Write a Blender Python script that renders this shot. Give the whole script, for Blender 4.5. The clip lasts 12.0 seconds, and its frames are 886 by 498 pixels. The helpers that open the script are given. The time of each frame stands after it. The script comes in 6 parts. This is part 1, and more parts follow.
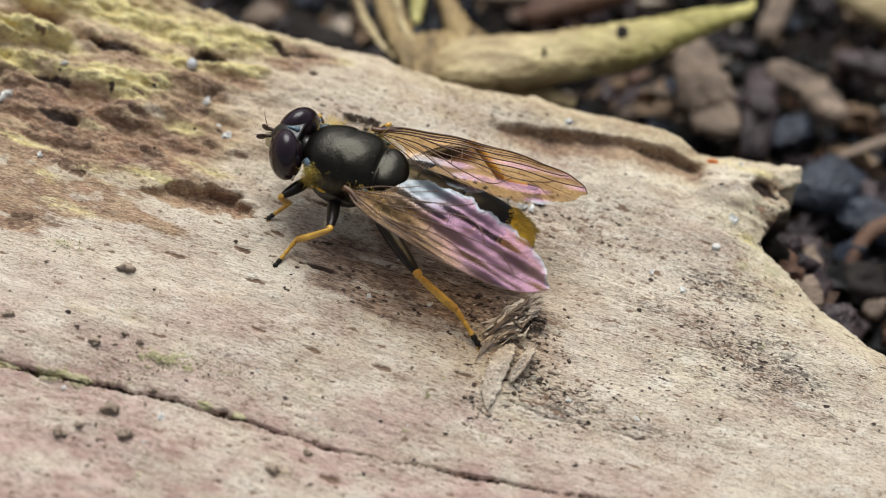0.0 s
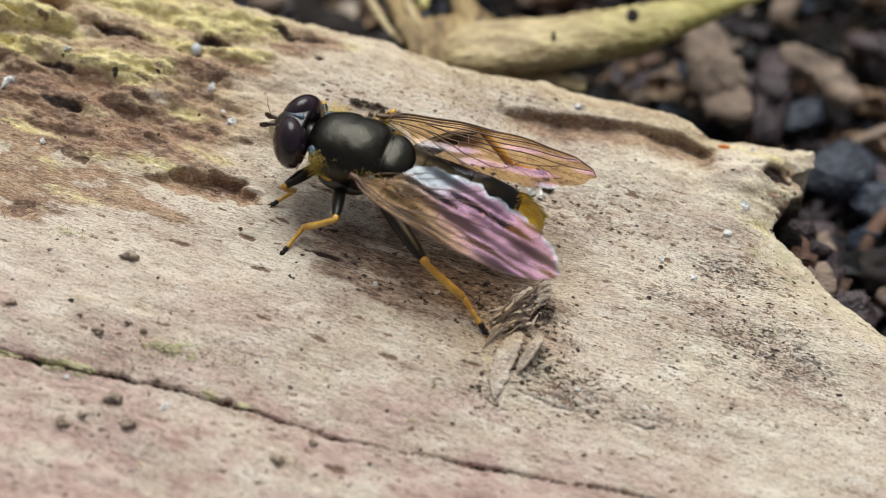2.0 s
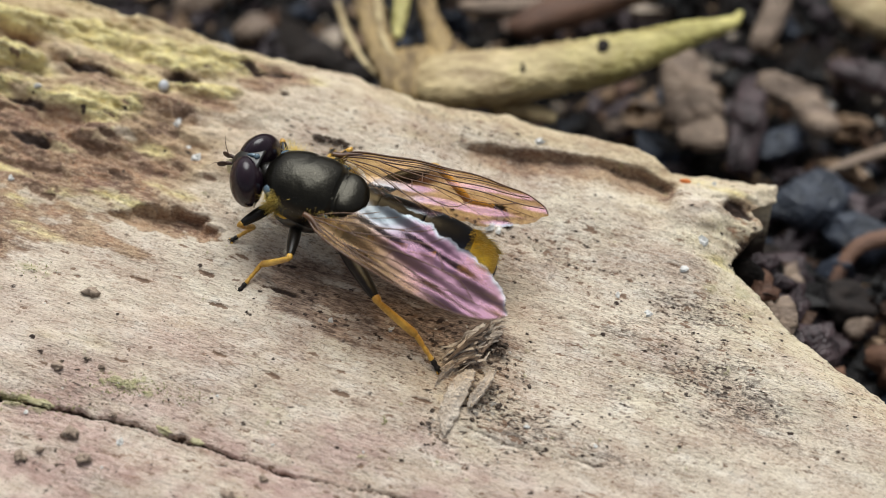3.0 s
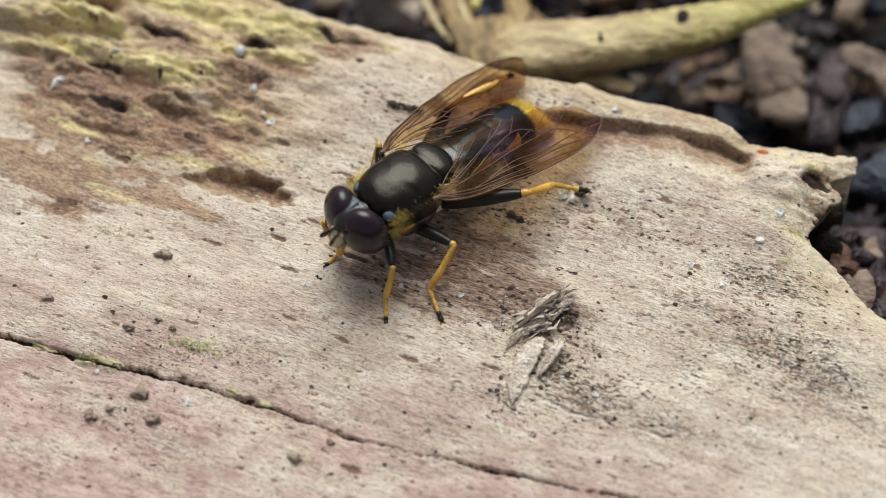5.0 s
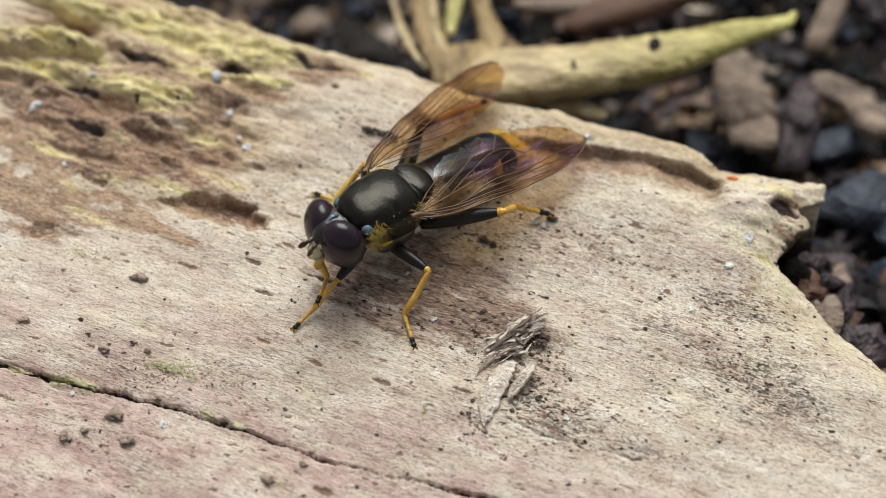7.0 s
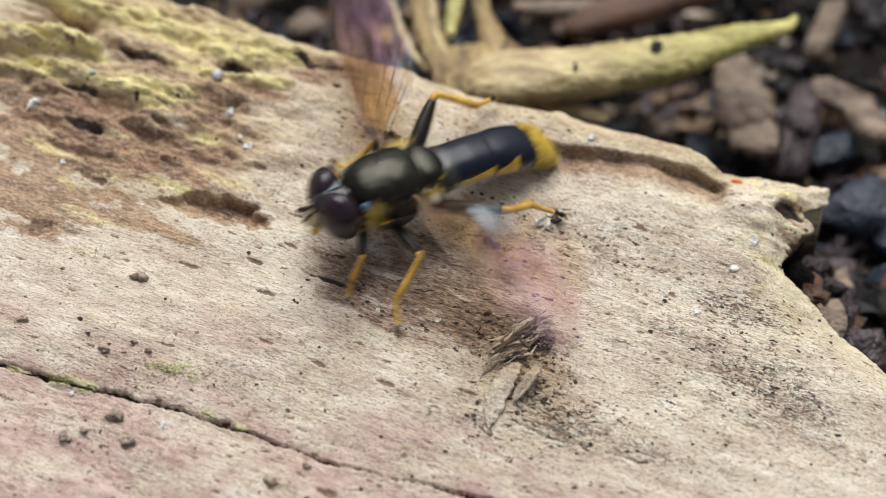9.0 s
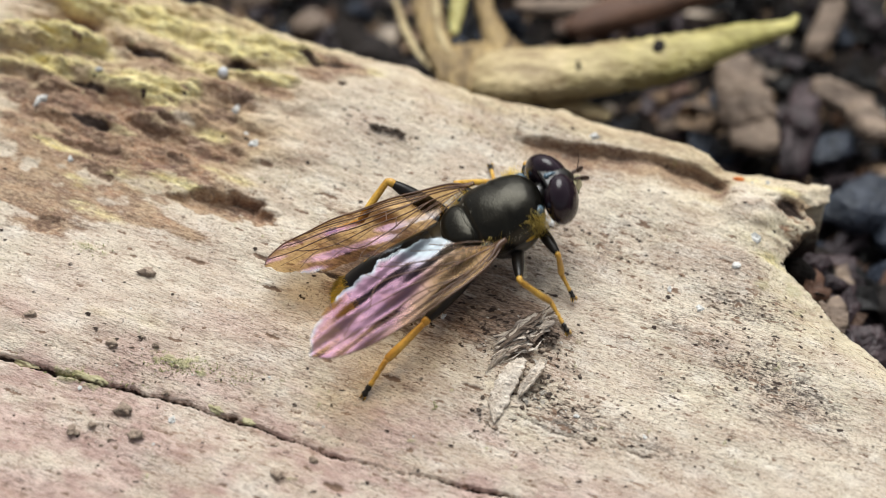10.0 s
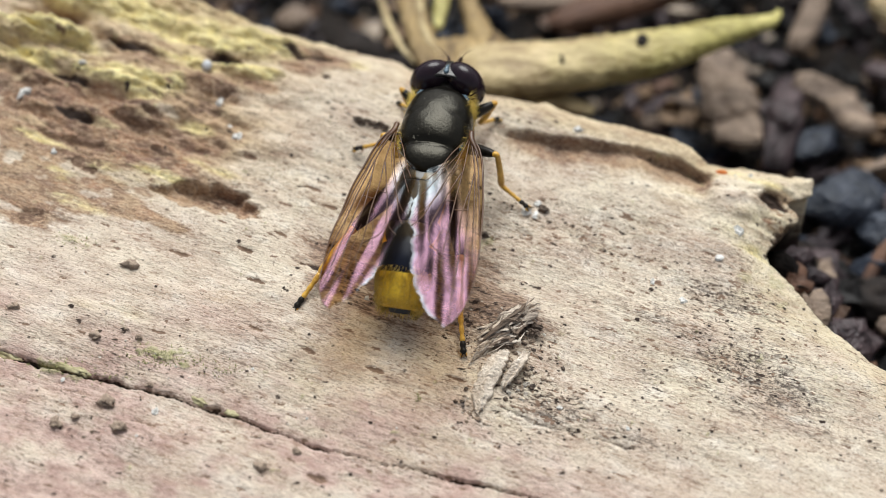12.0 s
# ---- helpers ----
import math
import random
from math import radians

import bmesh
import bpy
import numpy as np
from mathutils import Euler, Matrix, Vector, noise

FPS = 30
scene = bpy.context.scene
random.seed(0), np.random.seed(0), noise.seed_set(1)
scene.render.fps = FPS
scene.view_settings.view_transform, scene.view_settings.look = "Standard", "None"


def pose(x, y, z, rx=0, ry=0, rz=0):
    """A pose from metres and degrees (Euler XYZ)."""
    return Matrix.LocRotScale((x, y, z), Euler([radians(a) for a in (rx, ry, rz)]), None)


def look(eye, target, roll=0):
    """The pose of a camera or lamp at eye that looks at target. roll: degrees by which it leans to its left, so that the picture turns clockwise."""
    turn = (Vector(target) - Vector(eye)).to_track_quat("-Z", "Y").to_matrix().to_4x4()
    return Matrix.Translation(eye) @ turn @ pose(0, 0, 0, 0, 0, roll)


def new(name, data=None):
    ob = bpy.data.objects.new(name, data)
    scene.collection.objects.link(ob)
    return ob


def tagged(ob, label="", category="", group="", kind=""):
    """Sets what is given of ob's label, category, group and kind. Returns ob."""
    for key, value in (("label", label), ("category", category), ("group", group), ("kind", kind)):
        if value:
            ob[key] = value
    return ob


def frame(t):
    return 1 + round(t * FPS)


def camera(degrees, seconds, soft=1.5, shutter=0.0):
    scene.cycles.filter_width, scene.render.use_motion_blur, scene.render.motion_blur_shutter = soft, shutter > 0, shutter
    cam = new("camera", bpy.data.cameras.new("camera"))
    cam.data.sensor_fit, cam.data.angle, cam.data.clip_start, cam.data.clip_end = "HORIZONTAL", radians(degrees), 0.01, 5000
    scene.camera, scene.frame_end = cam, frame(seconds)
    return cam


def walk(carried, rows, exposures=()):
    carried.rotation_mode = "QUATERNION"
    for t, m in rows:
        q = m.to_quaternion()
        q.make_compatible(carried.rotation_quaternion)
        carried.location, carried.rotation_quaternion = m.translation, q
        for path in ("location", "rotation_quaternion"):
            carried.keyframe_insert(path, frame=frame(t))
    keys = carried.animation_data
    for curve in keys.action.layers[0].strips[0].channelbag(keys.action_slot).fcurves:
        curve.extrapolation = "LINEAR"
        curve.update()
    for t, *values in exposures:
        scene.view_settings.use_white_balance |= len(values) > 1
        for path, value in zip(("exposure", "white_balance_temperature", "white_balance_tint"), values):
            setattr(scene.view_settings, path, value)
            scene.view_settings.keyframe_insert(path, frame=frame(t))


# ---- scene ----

MM = 0.001

# ---- camera ----
cam = camera(28, 12.0, soft=0.85, shutter=0.35)
cam.data.dof.use_dof = True
cam.data.dof.focus_distance = 77.3 * MM
cam.data.dof.aperture_fstop = 27


def aim(x, y, z, yaw, pitch, roll):
    """A camera pose from millimetres and degrees."""
    a, b = radians(yaw), radians(pitch)
    eye = Vector((x, y, z)) * MM
    ahead = Vector((-math.sin(a) * math.cos(b), math.cos(a) * math.cos(b), math.sin(b)))
    return look(eye, eye + ahead * 0.08, roll)


PATH = [
    (0, aim(0, -42.815, 65.929, 0, -57, 0)),
    (0.5, aim(0.272, -42.301, 65.533, 0.136, -57.169, -0.162)),
    (1, aim(0.568, -42.116, 65.253, 0.325, -57.279, -0.399)),
    (1.5, aim(0.268, -42.062, 65.381, 0.381, -57.41, -0.455)),
    (2, aim(0.429, -42.172, 65.184, 1.026, -57.509, -0.952)),
    (2.5, aim(2.583, -42.183, 66.041, 2.951, -57.624, -2.525)),
    (3, aim(6.39, -40.273, 67.171, 6.656, -58.131, -5.653)),
    (4.8, aim(8.421, -41.049, 66.117, 13.624, -57.748, -10.934)),
    (5, aim(7.474, -41.09, 66.109, 12.534, -57.852, -9.818)),
    (5.5, aim(9.073, -40.885, 66.706, 13.586, -57.754, -10.797)),
    (6, aim(9.32, -40.815, 67.479, 12.439, -57.504, -9.828)),
    (6.5, aim(8.655, -41.2, 67.194, 11.752, -57.34, -9.132)),
    (7, aim(8.013, -41.428, 66.836, 11.324, -57.226, -8.573)),
    (7.2, aim(7.4, -41.43, 66.777, 11.177, -57.195, -8.385)),
    (8.8, aim(6.008, -41.432, 66.134, 9.004, -57.026, -6.285)),
    (9, aim(6.127, -41.698, 66.12, 8.986, -56.938, -6.221)),
    (9.5, aim(5.864, -41.67, 66.186, 8.723, -56.936, -5.973)),
    (10, aim(5.49, -42.291, 66.529, 8.352, -56.901, -5.604)),
    (10.5, aim(5.67, -42.876, 65.348, 8.114, -56.67, -5.413)),
    (11, aim(6.316, -42.796, 64.99, 8.024, -56.696, -5.34)),
    (11.5, aim(5.609, -42.875, 66.008, 7.676, -56.743, -5.007)),
    (12, aim(5.671, -42.852, 66.237, 7.561, -56.726, -4.934)),
]
walk(cam, PATH, exposures=[(0, -0.32), (6, -0.28), (9, -0.18), (12, -0.13)])

# ---- light: bright overcast daylight ----
world = bpy.data.worlds.new("world")
scene.world = world
world.use_nodes = True
wn = world.node_tree
sky = wn.nodes.new("ShaderNodeTexSky")
sky.sky_type, sky.sun_disc = "NISHITA", False
sky.sun_elevation, sky.sun_rotation = radians(56), radians(3)
sky.air_density, sky.dust_density, sky.ozone_density = 1.0, 4.0, 0.6
grey = wn.nodes.new("ShaderNodeHueSaturation")  # cloud cover takes most of the blue out of the sky
grey.inputs["Saturation"].default_value = 0.35
wn.links.new(sky.outputs[0], grey.inputs["Color"])
wn.links.new(grey.outputs[0], wn.nodes["Background"].inputs[0])
wn.nodes["Background"].inputs[1].default_value = 0.115
sun = new("sun", bpy.data.lights.new("sun", "SUN"))
sun.data.energy, sun.data.angle, sun.data.color = 4.0, radians(46), (0.955, 0.985, 0.97)
sun.matrix_world = look((0.035, 0.67, 1.0), (0, 0, 0))


# ---- materials ----
def surface(name, low, high, rough=0.6, metal=0.0, scale=2.0, bump=0.0, fine=12.0, stretch=(1, 1, 1), coat=0.0, spec=0.5, turn=0.0):
    """A surface whose colour varies between two tones at two scales; lengths in millimetres."""
    m = bpy.data.materials.new(name)
    m.use_nodes = True
    n, l = m.node_tree.nodes, m.node_tree.links
    p = n["Principled BSDF"]
    co = n.new("ShaderNodeTexCoord")
    mp = n.new("ShaderNodeMapping")
    mp.inputs["Scale"].default_value = [1000 * s for s in stretch]
    mp.inputs["Rotation"].default_value = (0, 0, radians(turn))
    l.new(co.outputs["Object"], mp.inputs["Vector"])
    big, small = n.new("ShaderNodeTexNoise"), n.new("ShaderNodeTexNoise")
    for tex, sc, det in ((big, scale, 4), (small, fine, 3)):
        tex.inputs["Scale"].default_value, tex.inputs["Detail"].default_value = sc, det
        l.new(mp.outputs[0], tex.inputs["Vector"])
    add = n.new("ShaderNodeMath")
    add.operation = "MULTIPLY_ADD"
    l.new(small.outputs[0], add.inputs[0])
    add.inputs[1].default_value = 0.5
    l.new(big.outputs[0], add.inputs[2])
    ramp = n.new("ShaderNodeMapRange")
    ramp.inputs[1].default_value, ramp.inputs[2].default_value = 0.5, 1.0
    l.new(add.outputs[0], ramp.inputs[0])
    mix = n.new("ShaderNodeMix")
    mix.data_type = "RGBA"
    l.new(ramp.outputs[0], mix.inputs["Factor"])
    mix.inputs["A"].default_value, mix.inputs["B"].default_value = (*low, 1), (*high, 1)
    l.new(mix.outputs["Result"], p.inputs["Base Color"])
    p.inputs["Roughness"].default_value, p.inputs["Metallic"].default_value = rough, metal
    p.inputs["Coat Weight"].default_value, p.inputs["Specular IOR Level"].default_value = coat, spec
    p.inputs["Coat Roughness"].default_value = 0.12
    if bump:
        b = n.new("ShaderNodeBump")
        b.inputs["Strength"].default_value, b.inputs["Distance"].default_value = 1.0, bump * MM
        l.new(add.outputs[0], b.inputs["Height"])
        l.new(b.outputs[0], p.inputs["Normal"])
    return m


def log_material():
    """Bleached bare wood with fine grain; stains, moss, dirt and painted shade follow the masks stored on the mesh."""
    m = bpy.data.materials.new("bleached_wood")
    m.use_nodes = True
    n, l = m.node_tree.nodes, m.node_tree.links
    p = n["Principled BSDF"]
    co = n.new("ShaderNodeTexCoord")

    def mapped(sx, sy, sz=1.0):
        a = n.new("ShaderNodeMapping")
        a.inputs["Rotation"].default_value = (0, 0, radians(16))
        l.new(co.outputs["Object"], a.inputs["Vector"])
        b = n.new("ShaderNodeMapping")
        b.inputs["Scale"].default_value = (1000 * sx, 1000 * sy, 1000 * sz)
        l.new(a.outputs[0], b.inputs["Vector"])
        return b.outputs[0]

    def tex(vec, scale, detail=4, rough=0.6):
        t = n.new("ShaderNodeTexNoise")
        t.inputs["Scale"].default_value, t.inputs["Detail"].default_value, t.inputs["Roughness"].default_value = scale, detail, rough
        l.new(vec, t.inputs["Vector"])
        return t.outputs[0]

    def span(value, lo, hi, a=0.0, b=1.0):
        r = n.new("ShaderNodeMapRange")
        for k, v in zip(range(1, 5), (lo, hi, a, b)):
            r.inputs[k].default_value = v
        l.new(value, r.inputs[0])
        return r.outputs[0]

    def calc(op, a, b):
        r = n.new("ShaderNodeMath")
        r.operation = op
        l.new(a, r.inputs[0])
        if isinstance(b, float):
            r.inputs[1].default_value = b
        else:
            l.new(b, r.inputs[1])
        return r.outputs[0]

    def blend(fac, a, b):
        x = n.new("ShaderNodeMix")
        x.data_type = "RGBA"
        l.new(fac, x.inputs["Factor"])
        for key, v in (("A", a), ("B", b)):
            if isinstance(v, tuple):
                x.inputs[key].default_value = (*v, 1)
            else:
                l.new(v, x.inputs[key])
        return x.outputs["Result"]

    def mask(name):
        a = n.new("ShaderNodeAttribute")
        a.attribute_name = name
        return a.outputs["Fac"]

    fibre = tex(mapped(1.3, 5.0, 5.0), 1.0, 5, 0.7)
    hair = tex(mapped(2.4, 13.0, 13.0), 1.0, 3, 0.65)
    cloud = tex(mapped(0.22, 0.42), 1.0, 6, 0.6)
    grit = tex(mapped(6.0, 8.0, 7.0), 1.0, 4, 0.7)
    patch = tex(mapped(0.55, 1.1), 1.0, 5, 0.62)
    drift = tex(mapped(0.12, 0.30), 1.0, 4, 0.6)
    dash = tex(mapped(1.9, 6.0, 6.0), 1.0, 2, 0.5)
    fleck = tex(mapped(7.0, 10.0, 9.0), 1.0, 2, 0.5)
    stroke = tex(mapped(3.2, 13.0, 12.0), 1.0, 3, 0.6)
    ragged = calc("ADD", calc("MULTIPLY", stroke, 0.55), calc("MULTIPLY", grit, 0.45))

    def torn(value, amount, lo, hi, most=1.0):
        """A mask whose border breaks up along the grain."""
        return span(calc("ADD", value, calc("MULTIPLY", calc("SUBTRACT", ragged, 0.5), amount)), lo, hi, 0.0, most)
    # sound wood: pinkish tan to cream, with bleached and greyed patches
    col = blend(span(cloud, 0.38, 0.60), (0.475, 0.365, 0.285), (0.68, 0.595, 0.47))
    tint = tex(mapped(0.16, 0.26), 1.0, 4, 0.55)
    col = blend(span(tint, 0.54, 0.68, 0.0, 0.55), col, (0.60, 0.445, 0.365))
    col = blend(span(tint, 0.45, 0.32, 0.0, 0.45), col, (0.63, 0.575, 0.40))
    col = blend(span(drift, 0.40, 0.62, 0.0, 0.45), col, (0.69, 0.60, 0.47))
    col = blend(span(patch, 0.52, 0.68, 0.0, 0.65), col, (0.79, 0.735, 0.64))
    col = blend(span(patch, 0.47, 0.30, 0.0, 0.55), col, (0.395, 0.275, 0.20))
    col = blend(span(fibre, 0.44, 0.70, 0.0, 0.35), col, (0.75, 0.67, 0.56))
    col = blend(span(hair, 0.53, 0.68, 0.0, 0.42), col, (0.28, 0.19, 0.135))
    col = blend(span(grit, 0.55, 0.66, 0.0, 0.5), col, (0.31, 0.225, 0.165))
    col = blend(span(grit, 0.45, 0.32, 0.0, 0.42), col, (0.80, 0.74, 0.645))
    # decayed wood, red-brown wood deepened by painted shadow, algae, rot with painted shade
    col = blend(calc("MULTIPLY", mask("decay"), 0.92), col, blend(span(calc("ADD", calc("MULTIPLY", fibre, 0.5), calc("MULTIPLY", patch, 0.5)), 0.38, 0.62), (0.27, 0.16, 0.085), (0.62, 0.48, 0.30)))
    col = blend(mask("pink"), col, blend(span(calc("ADD", calc("MULTIPLY", fibre, 0.5), calc("MULTIPLY", patch, 0.5)), 0.38, 0.64), (0.37, 0.235, 0.195), (0.65, 0.50, 0.43)))
    col = blend(torn(mask("rust_shade"), 1.7, 0.10, 0.85, 0.92), col, blend(span(calc("ADD", calc("MULTIPLY", hair, 0.55), calc("MULTIPLY", fibre, 0.45)), 0.40, 0.58), (0.47, 0.335, 0.245), (0.075, 0.038, 0.027)))
    ochre = blend(span(patch, 0.36, 0.62), (0.42, 0.295, 0.09), (0.83, 0.69, 0.28))
    ochre = blend(span(grit, 0.46, 0.70, 0.0, 0.7), ochre, (0.38, 0.30, 0.12))
    lichen = tex(mapped(0.9, 2.6, 2.6), 1.0, 5, 0.65)
    col = blend(calc("MULTIPLY", mask("moss"), span(lichen, 0.34, 0.52, 0.45, 1.0)), col, blend(span(fibre, 0.36, 0.68), ochre, (0.80, 0.73, 0.40)))
    spot = tex(mapped(0.7, 1.3, 1.2), 1.0, 6, 0.7)
    rot = blend(span(calc("ADD", calc("MULTIPLY", grit, 0.25), calc("MULTIPLY", spot, 0.75)), 0.38, 0.60), (0.090, 0.043, 0.035), (0.37, 0.20, 0.112))
    rot = blend(span(tint, 0.42, 0.62, 0.0, 0.75), rot, (0.50, 0.35, 0.205))
    rot = blend(span(patch, 0.50, 0.38, 0.0, 0.6), rot, (0.16, 0.085, 0.072))
    rot = blend(span(fibre, 0.50, 0.68, 0.0, 0.75), rot, (0.55, 0.415, 0.28))
    rot = blend(span(hair, 0.54, 0.70, 0.0, 0.6), rot, (0.085, 0.042, 0.03))
    rot = blend(span(grit, 0.52, 0.62, 0.0, 0.6), rot, (0.095, 0.05, 0.038))
    rot = blend(span(stroke, 0.46, 0.38, 0.0, 0.6), rot, (0.58, 0.44, 0.30))
    col = blend(torn(mask("stain_shade"), 1.3, 0.10, 0.75, 0.94), col, rot)
    # short torn pores along the grain
    col = blend(calc("MULTIPLY", span(dash, 0.62, 0.68, 0.0, 0.7), span(cloud, 0.60, 0.40, 0.3, 1.0)), col, (0.27, 0.165, 0.11))
    soiled = calc("ADD", calc("MULTIPLY", mask("dirt"), 0.9), span(drift, 0.56, 0.38, 0.03, 0.55))
    col = blend(calc("MULTIPLY", span(stroke, 0.55, 0.60, 0.0, 1.0), soiled), col, (0.115, 0.077, 0.054))
    col = blend(span(fleck, 0.63, 0.69, 0.0, 0.65), col, (0.15, 0.10, 0.068))
    cells = n.new("ShaderNodeTexVoronoi")  # sparse black specks
    cells.inputs["Scale"].default_value = 1.0
    l.new(mapped(1.5, 1.9, 1.5), cells.inputs["Vector"])
    tone = n.new("ShaderNodeSeparateColor")
    l.new(cells.outputs["Color"], tone.inputs[0])
    size = span(tone.outputs[0], 0.72, 1.0, -0.03, 0.12)
    speck = calc("SUBTRACT", calc("ADD", size, calc("MULTIPLY", grit, 0.12)), cells.outputs["Distance"])
    col = blend(span(speck, 0.045, 0.075, 0.0, 0.85), col, (0.06, 0.042, 0.032))
    col = blend(calc("MULTIPLY", mask("dirt"), span(calc("ADD", calc("MULTIPLY", grit, 0.5), calc("MULTIPLY", fibre, 0.5)), 0.46, 0.58)), col, (0.085, 0.066, 0.055))
    col = blend(torn(mask("pore"), 1.9, 0.30, 0.46, 0.92), col, blend(span(grit, 0.3, 0.7), (0.115, 0.066, 0.043), (0.29, 0.185, 0.125)))
    # near-black pits and specks; also painted shade on sides, shelf, cavity and crack
    col = blend(torn(mask("pit_shade"), 1.1, 0.26, 0.62), col, blend(span(grit, 0.3, 0.7), (0.014, 0.009, 0.007), (0.06, 0.036, 0.026)))
    col = blend(calc("MULTIPLY", mask("green"), 0.7), col, blend(span(grit, 0.35, 0.65), (0.20, 0.22, 0.075), (0.50, 0.48, 0.24)))
    l.new(col, p.inputs["Base Color"])
    p.inputs["Roughness"].default_value, p.inputs["Specular IOR Level"].default_value = 0.72, 0.3
    height = calc("ADD", calc("ADD", calc("MULTIPLY", fibre, 0.30), calc("MULTIPLY", hair, 0.30)), calc("MULTIPLY", grit, 0.35))
    b = n.new("ShaderNodeBump")
    b.inputs["Strength"].default_value, b.inputs["Distance"].default_value = 1.0, 0.20 * MM
    l.new(height, b.inputs["Height"])
    l.new(b.outputs[0], p.inputs["Normal"])
    return m


def membrane_material():
    """A clear amber wing skin with brown clouds and a violet sheen."""
    m = bpy.data.materials.new("wing_membrane")
    m.use_nodes = True
    n, l = m.node_tree.nodes, m.node_tree.links
    out = n["Material Output"]
    n.remove(n["Principled BSDF"])
    co = n.new("ShaderNodeTexCoord")
    cloud = n.new("ShaderNodeAttribute")
    cloud.attribute_name = "cloud"
    base = n.new("ShaderNodeAttribute")
    base.attribute_name = "pale"
    noi = n.new("ShaderNodeTexNoise")
    noi.inputs["Scale"].default_value, noi.inputs["Detail"].default_value = 1400, 3
    l.new(co.outputs["Object"], noi.inputs["Vector"])
    tint = n.new("ShaderNodeMix")
    tint.data_type = "RGBA"
    tint.inputs["A"].default_value, tint.inputs["B"].default_value = (0.78, 0.58, 0.32, 1), (0.12, 0.05, 0.018, 1)
    l.new(cloud.outputs["Fac"], tint.inputs["Factor"])
    clear = n.new("ShaderNodeBsdfTransparent")
    l.new(tint.outputs["Result"], clear.inputs[0])
    sheen = n.new("ShaderNodeMix")
    sheen.data_type = "RGBA"
    sheen.inputs["A"].default_value, sheen.inputs["B"].default_value = (0.50, 0.33, 0.18, 1), (0.205, 0.105, 0.22, 1)
    violet = n.new("ShaderNodeAttribute")
    violet.attribute_name = "violet"
    vm = n.new("ShaderNodeMath")
    vm.operation = "MULTIPLY_ADD"
    l.new(noi.outputs[0], vm.inputs[0])
    vm.inputs[1].default_value = 0.5
    l.new(violet.outputs["Fac"], vm.inputs[2])
    vm.use_clamp = True
    vs = n.new("ShaderNodeMath")
    vs.operation, vs.use_clamp = "SUBTRACT", True
    l.new(vm.outputs[0], vs.inputs[0])
    vs.inputs[1].default_value = 0.2
    l.new(vs.outputs[0], sheen.inputs["Factor"])
    sheen2 = n.new("ShaderNodeMix")
    sheen2.data_type = "RGBA"
    l.new(base.outputs["Fac"], sheen2.inputs["Factor"])
    l.new(sheen.outputs["Result"], sheen2.inputs["A"])
    sheen2.inputs["B"].default_value = (0.29, 0.33, 0.36, 1)
    gloss = n.new("ShaderNodeBsdfAnisotropic")
    gloss.inputs["Roughness"].default_value = 0.38
    l.new(sheen2.outputs["Result"], gloss.inputs["Color"])
    bump = n.new("ShaderNodeBump")
    bump.inputs["Strength"].default_value, bump.inputs["Distance"].default_value = 0.8, 0.07 * MM
    l.new(noi.outputs[0], bump.inputs["Height"])
    l.new(bump.outputs[0], gloss.inputs["Normal"])
    mix = n.new("ShaderNodeMixShader")
    # the thin film mirrors the sky most where it is seen face on, above all on its violet and pale fields
    face = n.new("ShaderNodeLayerWeight")
    face.inputs["Blend"].default_value = 0.5
    film = n.new("ShaderNodeMapRange")
    for k, v in zip(range(1, 5), (0.035, 0.215, 0.80, 0.04)):
        film.inputs[k].default_value = v
    l.new(face.outputs["Facing"], film.inputs[0])
    field = n.new("ShaderNodeMath")
    field.operation, field.use_clamp = "ADD", True
    l.new(vs.outputs[0], field.inputs[0])
    l.new(base.outputs["Fac"], field.inputs[1])
    share = n.new("ShaderNodeMapRange")
    share.inputs[3].default_value, share.inputs[4].default_value = 0.28, 1.0
    l.new(field.outputs[0], share.inputs[0])
    amount = n.new("ShaderNodeMath")
    amount.operation = "MULTIPLY"
    l.new(film.outputs[0], amount.inputs[0])
    l.new(share.outputs[0], amount.inputs[1])
    l.new(amount.outputs[0], mix.inputs[0])
    l.new(clear.outputs[0], mix.inputs[1])
    l.new(gloss.outputs[0], mix.inputs[2])
    l.new(mix.outputs[0], out.inputs["Surface"])
    return m


WOOD = log_material()
SOIL = surface("soil", (0.006, 0.005, 0.0045), (0.024, 0.018, 0.015), 0.9, 0, 0.5, 0.3, 4, (1, 1, 1), 0.0, 0.2)
CLOD = surface("soil_clod", (0.007, 0.006, 0.006), (0.034, 0.025, 0.021), 0.8, 0, 0.8, 0.15, 5, (1, 1, 1), 0.0, 0.25)
HUMUS = surface("humus", (0.035, 0.024, 0.018), (0.15, 0.105, 0.075), 0.8, 0, 3, 0.08, 14)
CRUMB = surface("crumb", (0.19, 0.135, 0.10), (0.42, 0.33, 0.25), 0.85, 0, 3, 0.08, 14)
STICK = surface("peeled_stick", (0.20, 0.125, 0.05), (0.66, 0.54, 0.30), 0.55, 0, 0.4, 0.4, 2.2, (0.7, 1.7, 1))
FORK = surface("torn_stick", (0.085, 0.048, 0.02), (0.44, 0.31, 0.135), 0.6, 0, 0.5, 0.5, 2.2, (2, 0.7, 1))
GREENTIP = surface("green_stick", (0.25, 0.21, 0.05), (0.66, 0.60, 0.24), 0.55, 0, 0.45, 0.3, 2.2, (0.7, 1.6, 1))
TAN = surface("tan_bark", (0.10, 0.068, 0.05), (0.33, 0.245, 0.18), 0.7, 0, 0.7, 0.35, 4, (0.5, 1.6, 1))
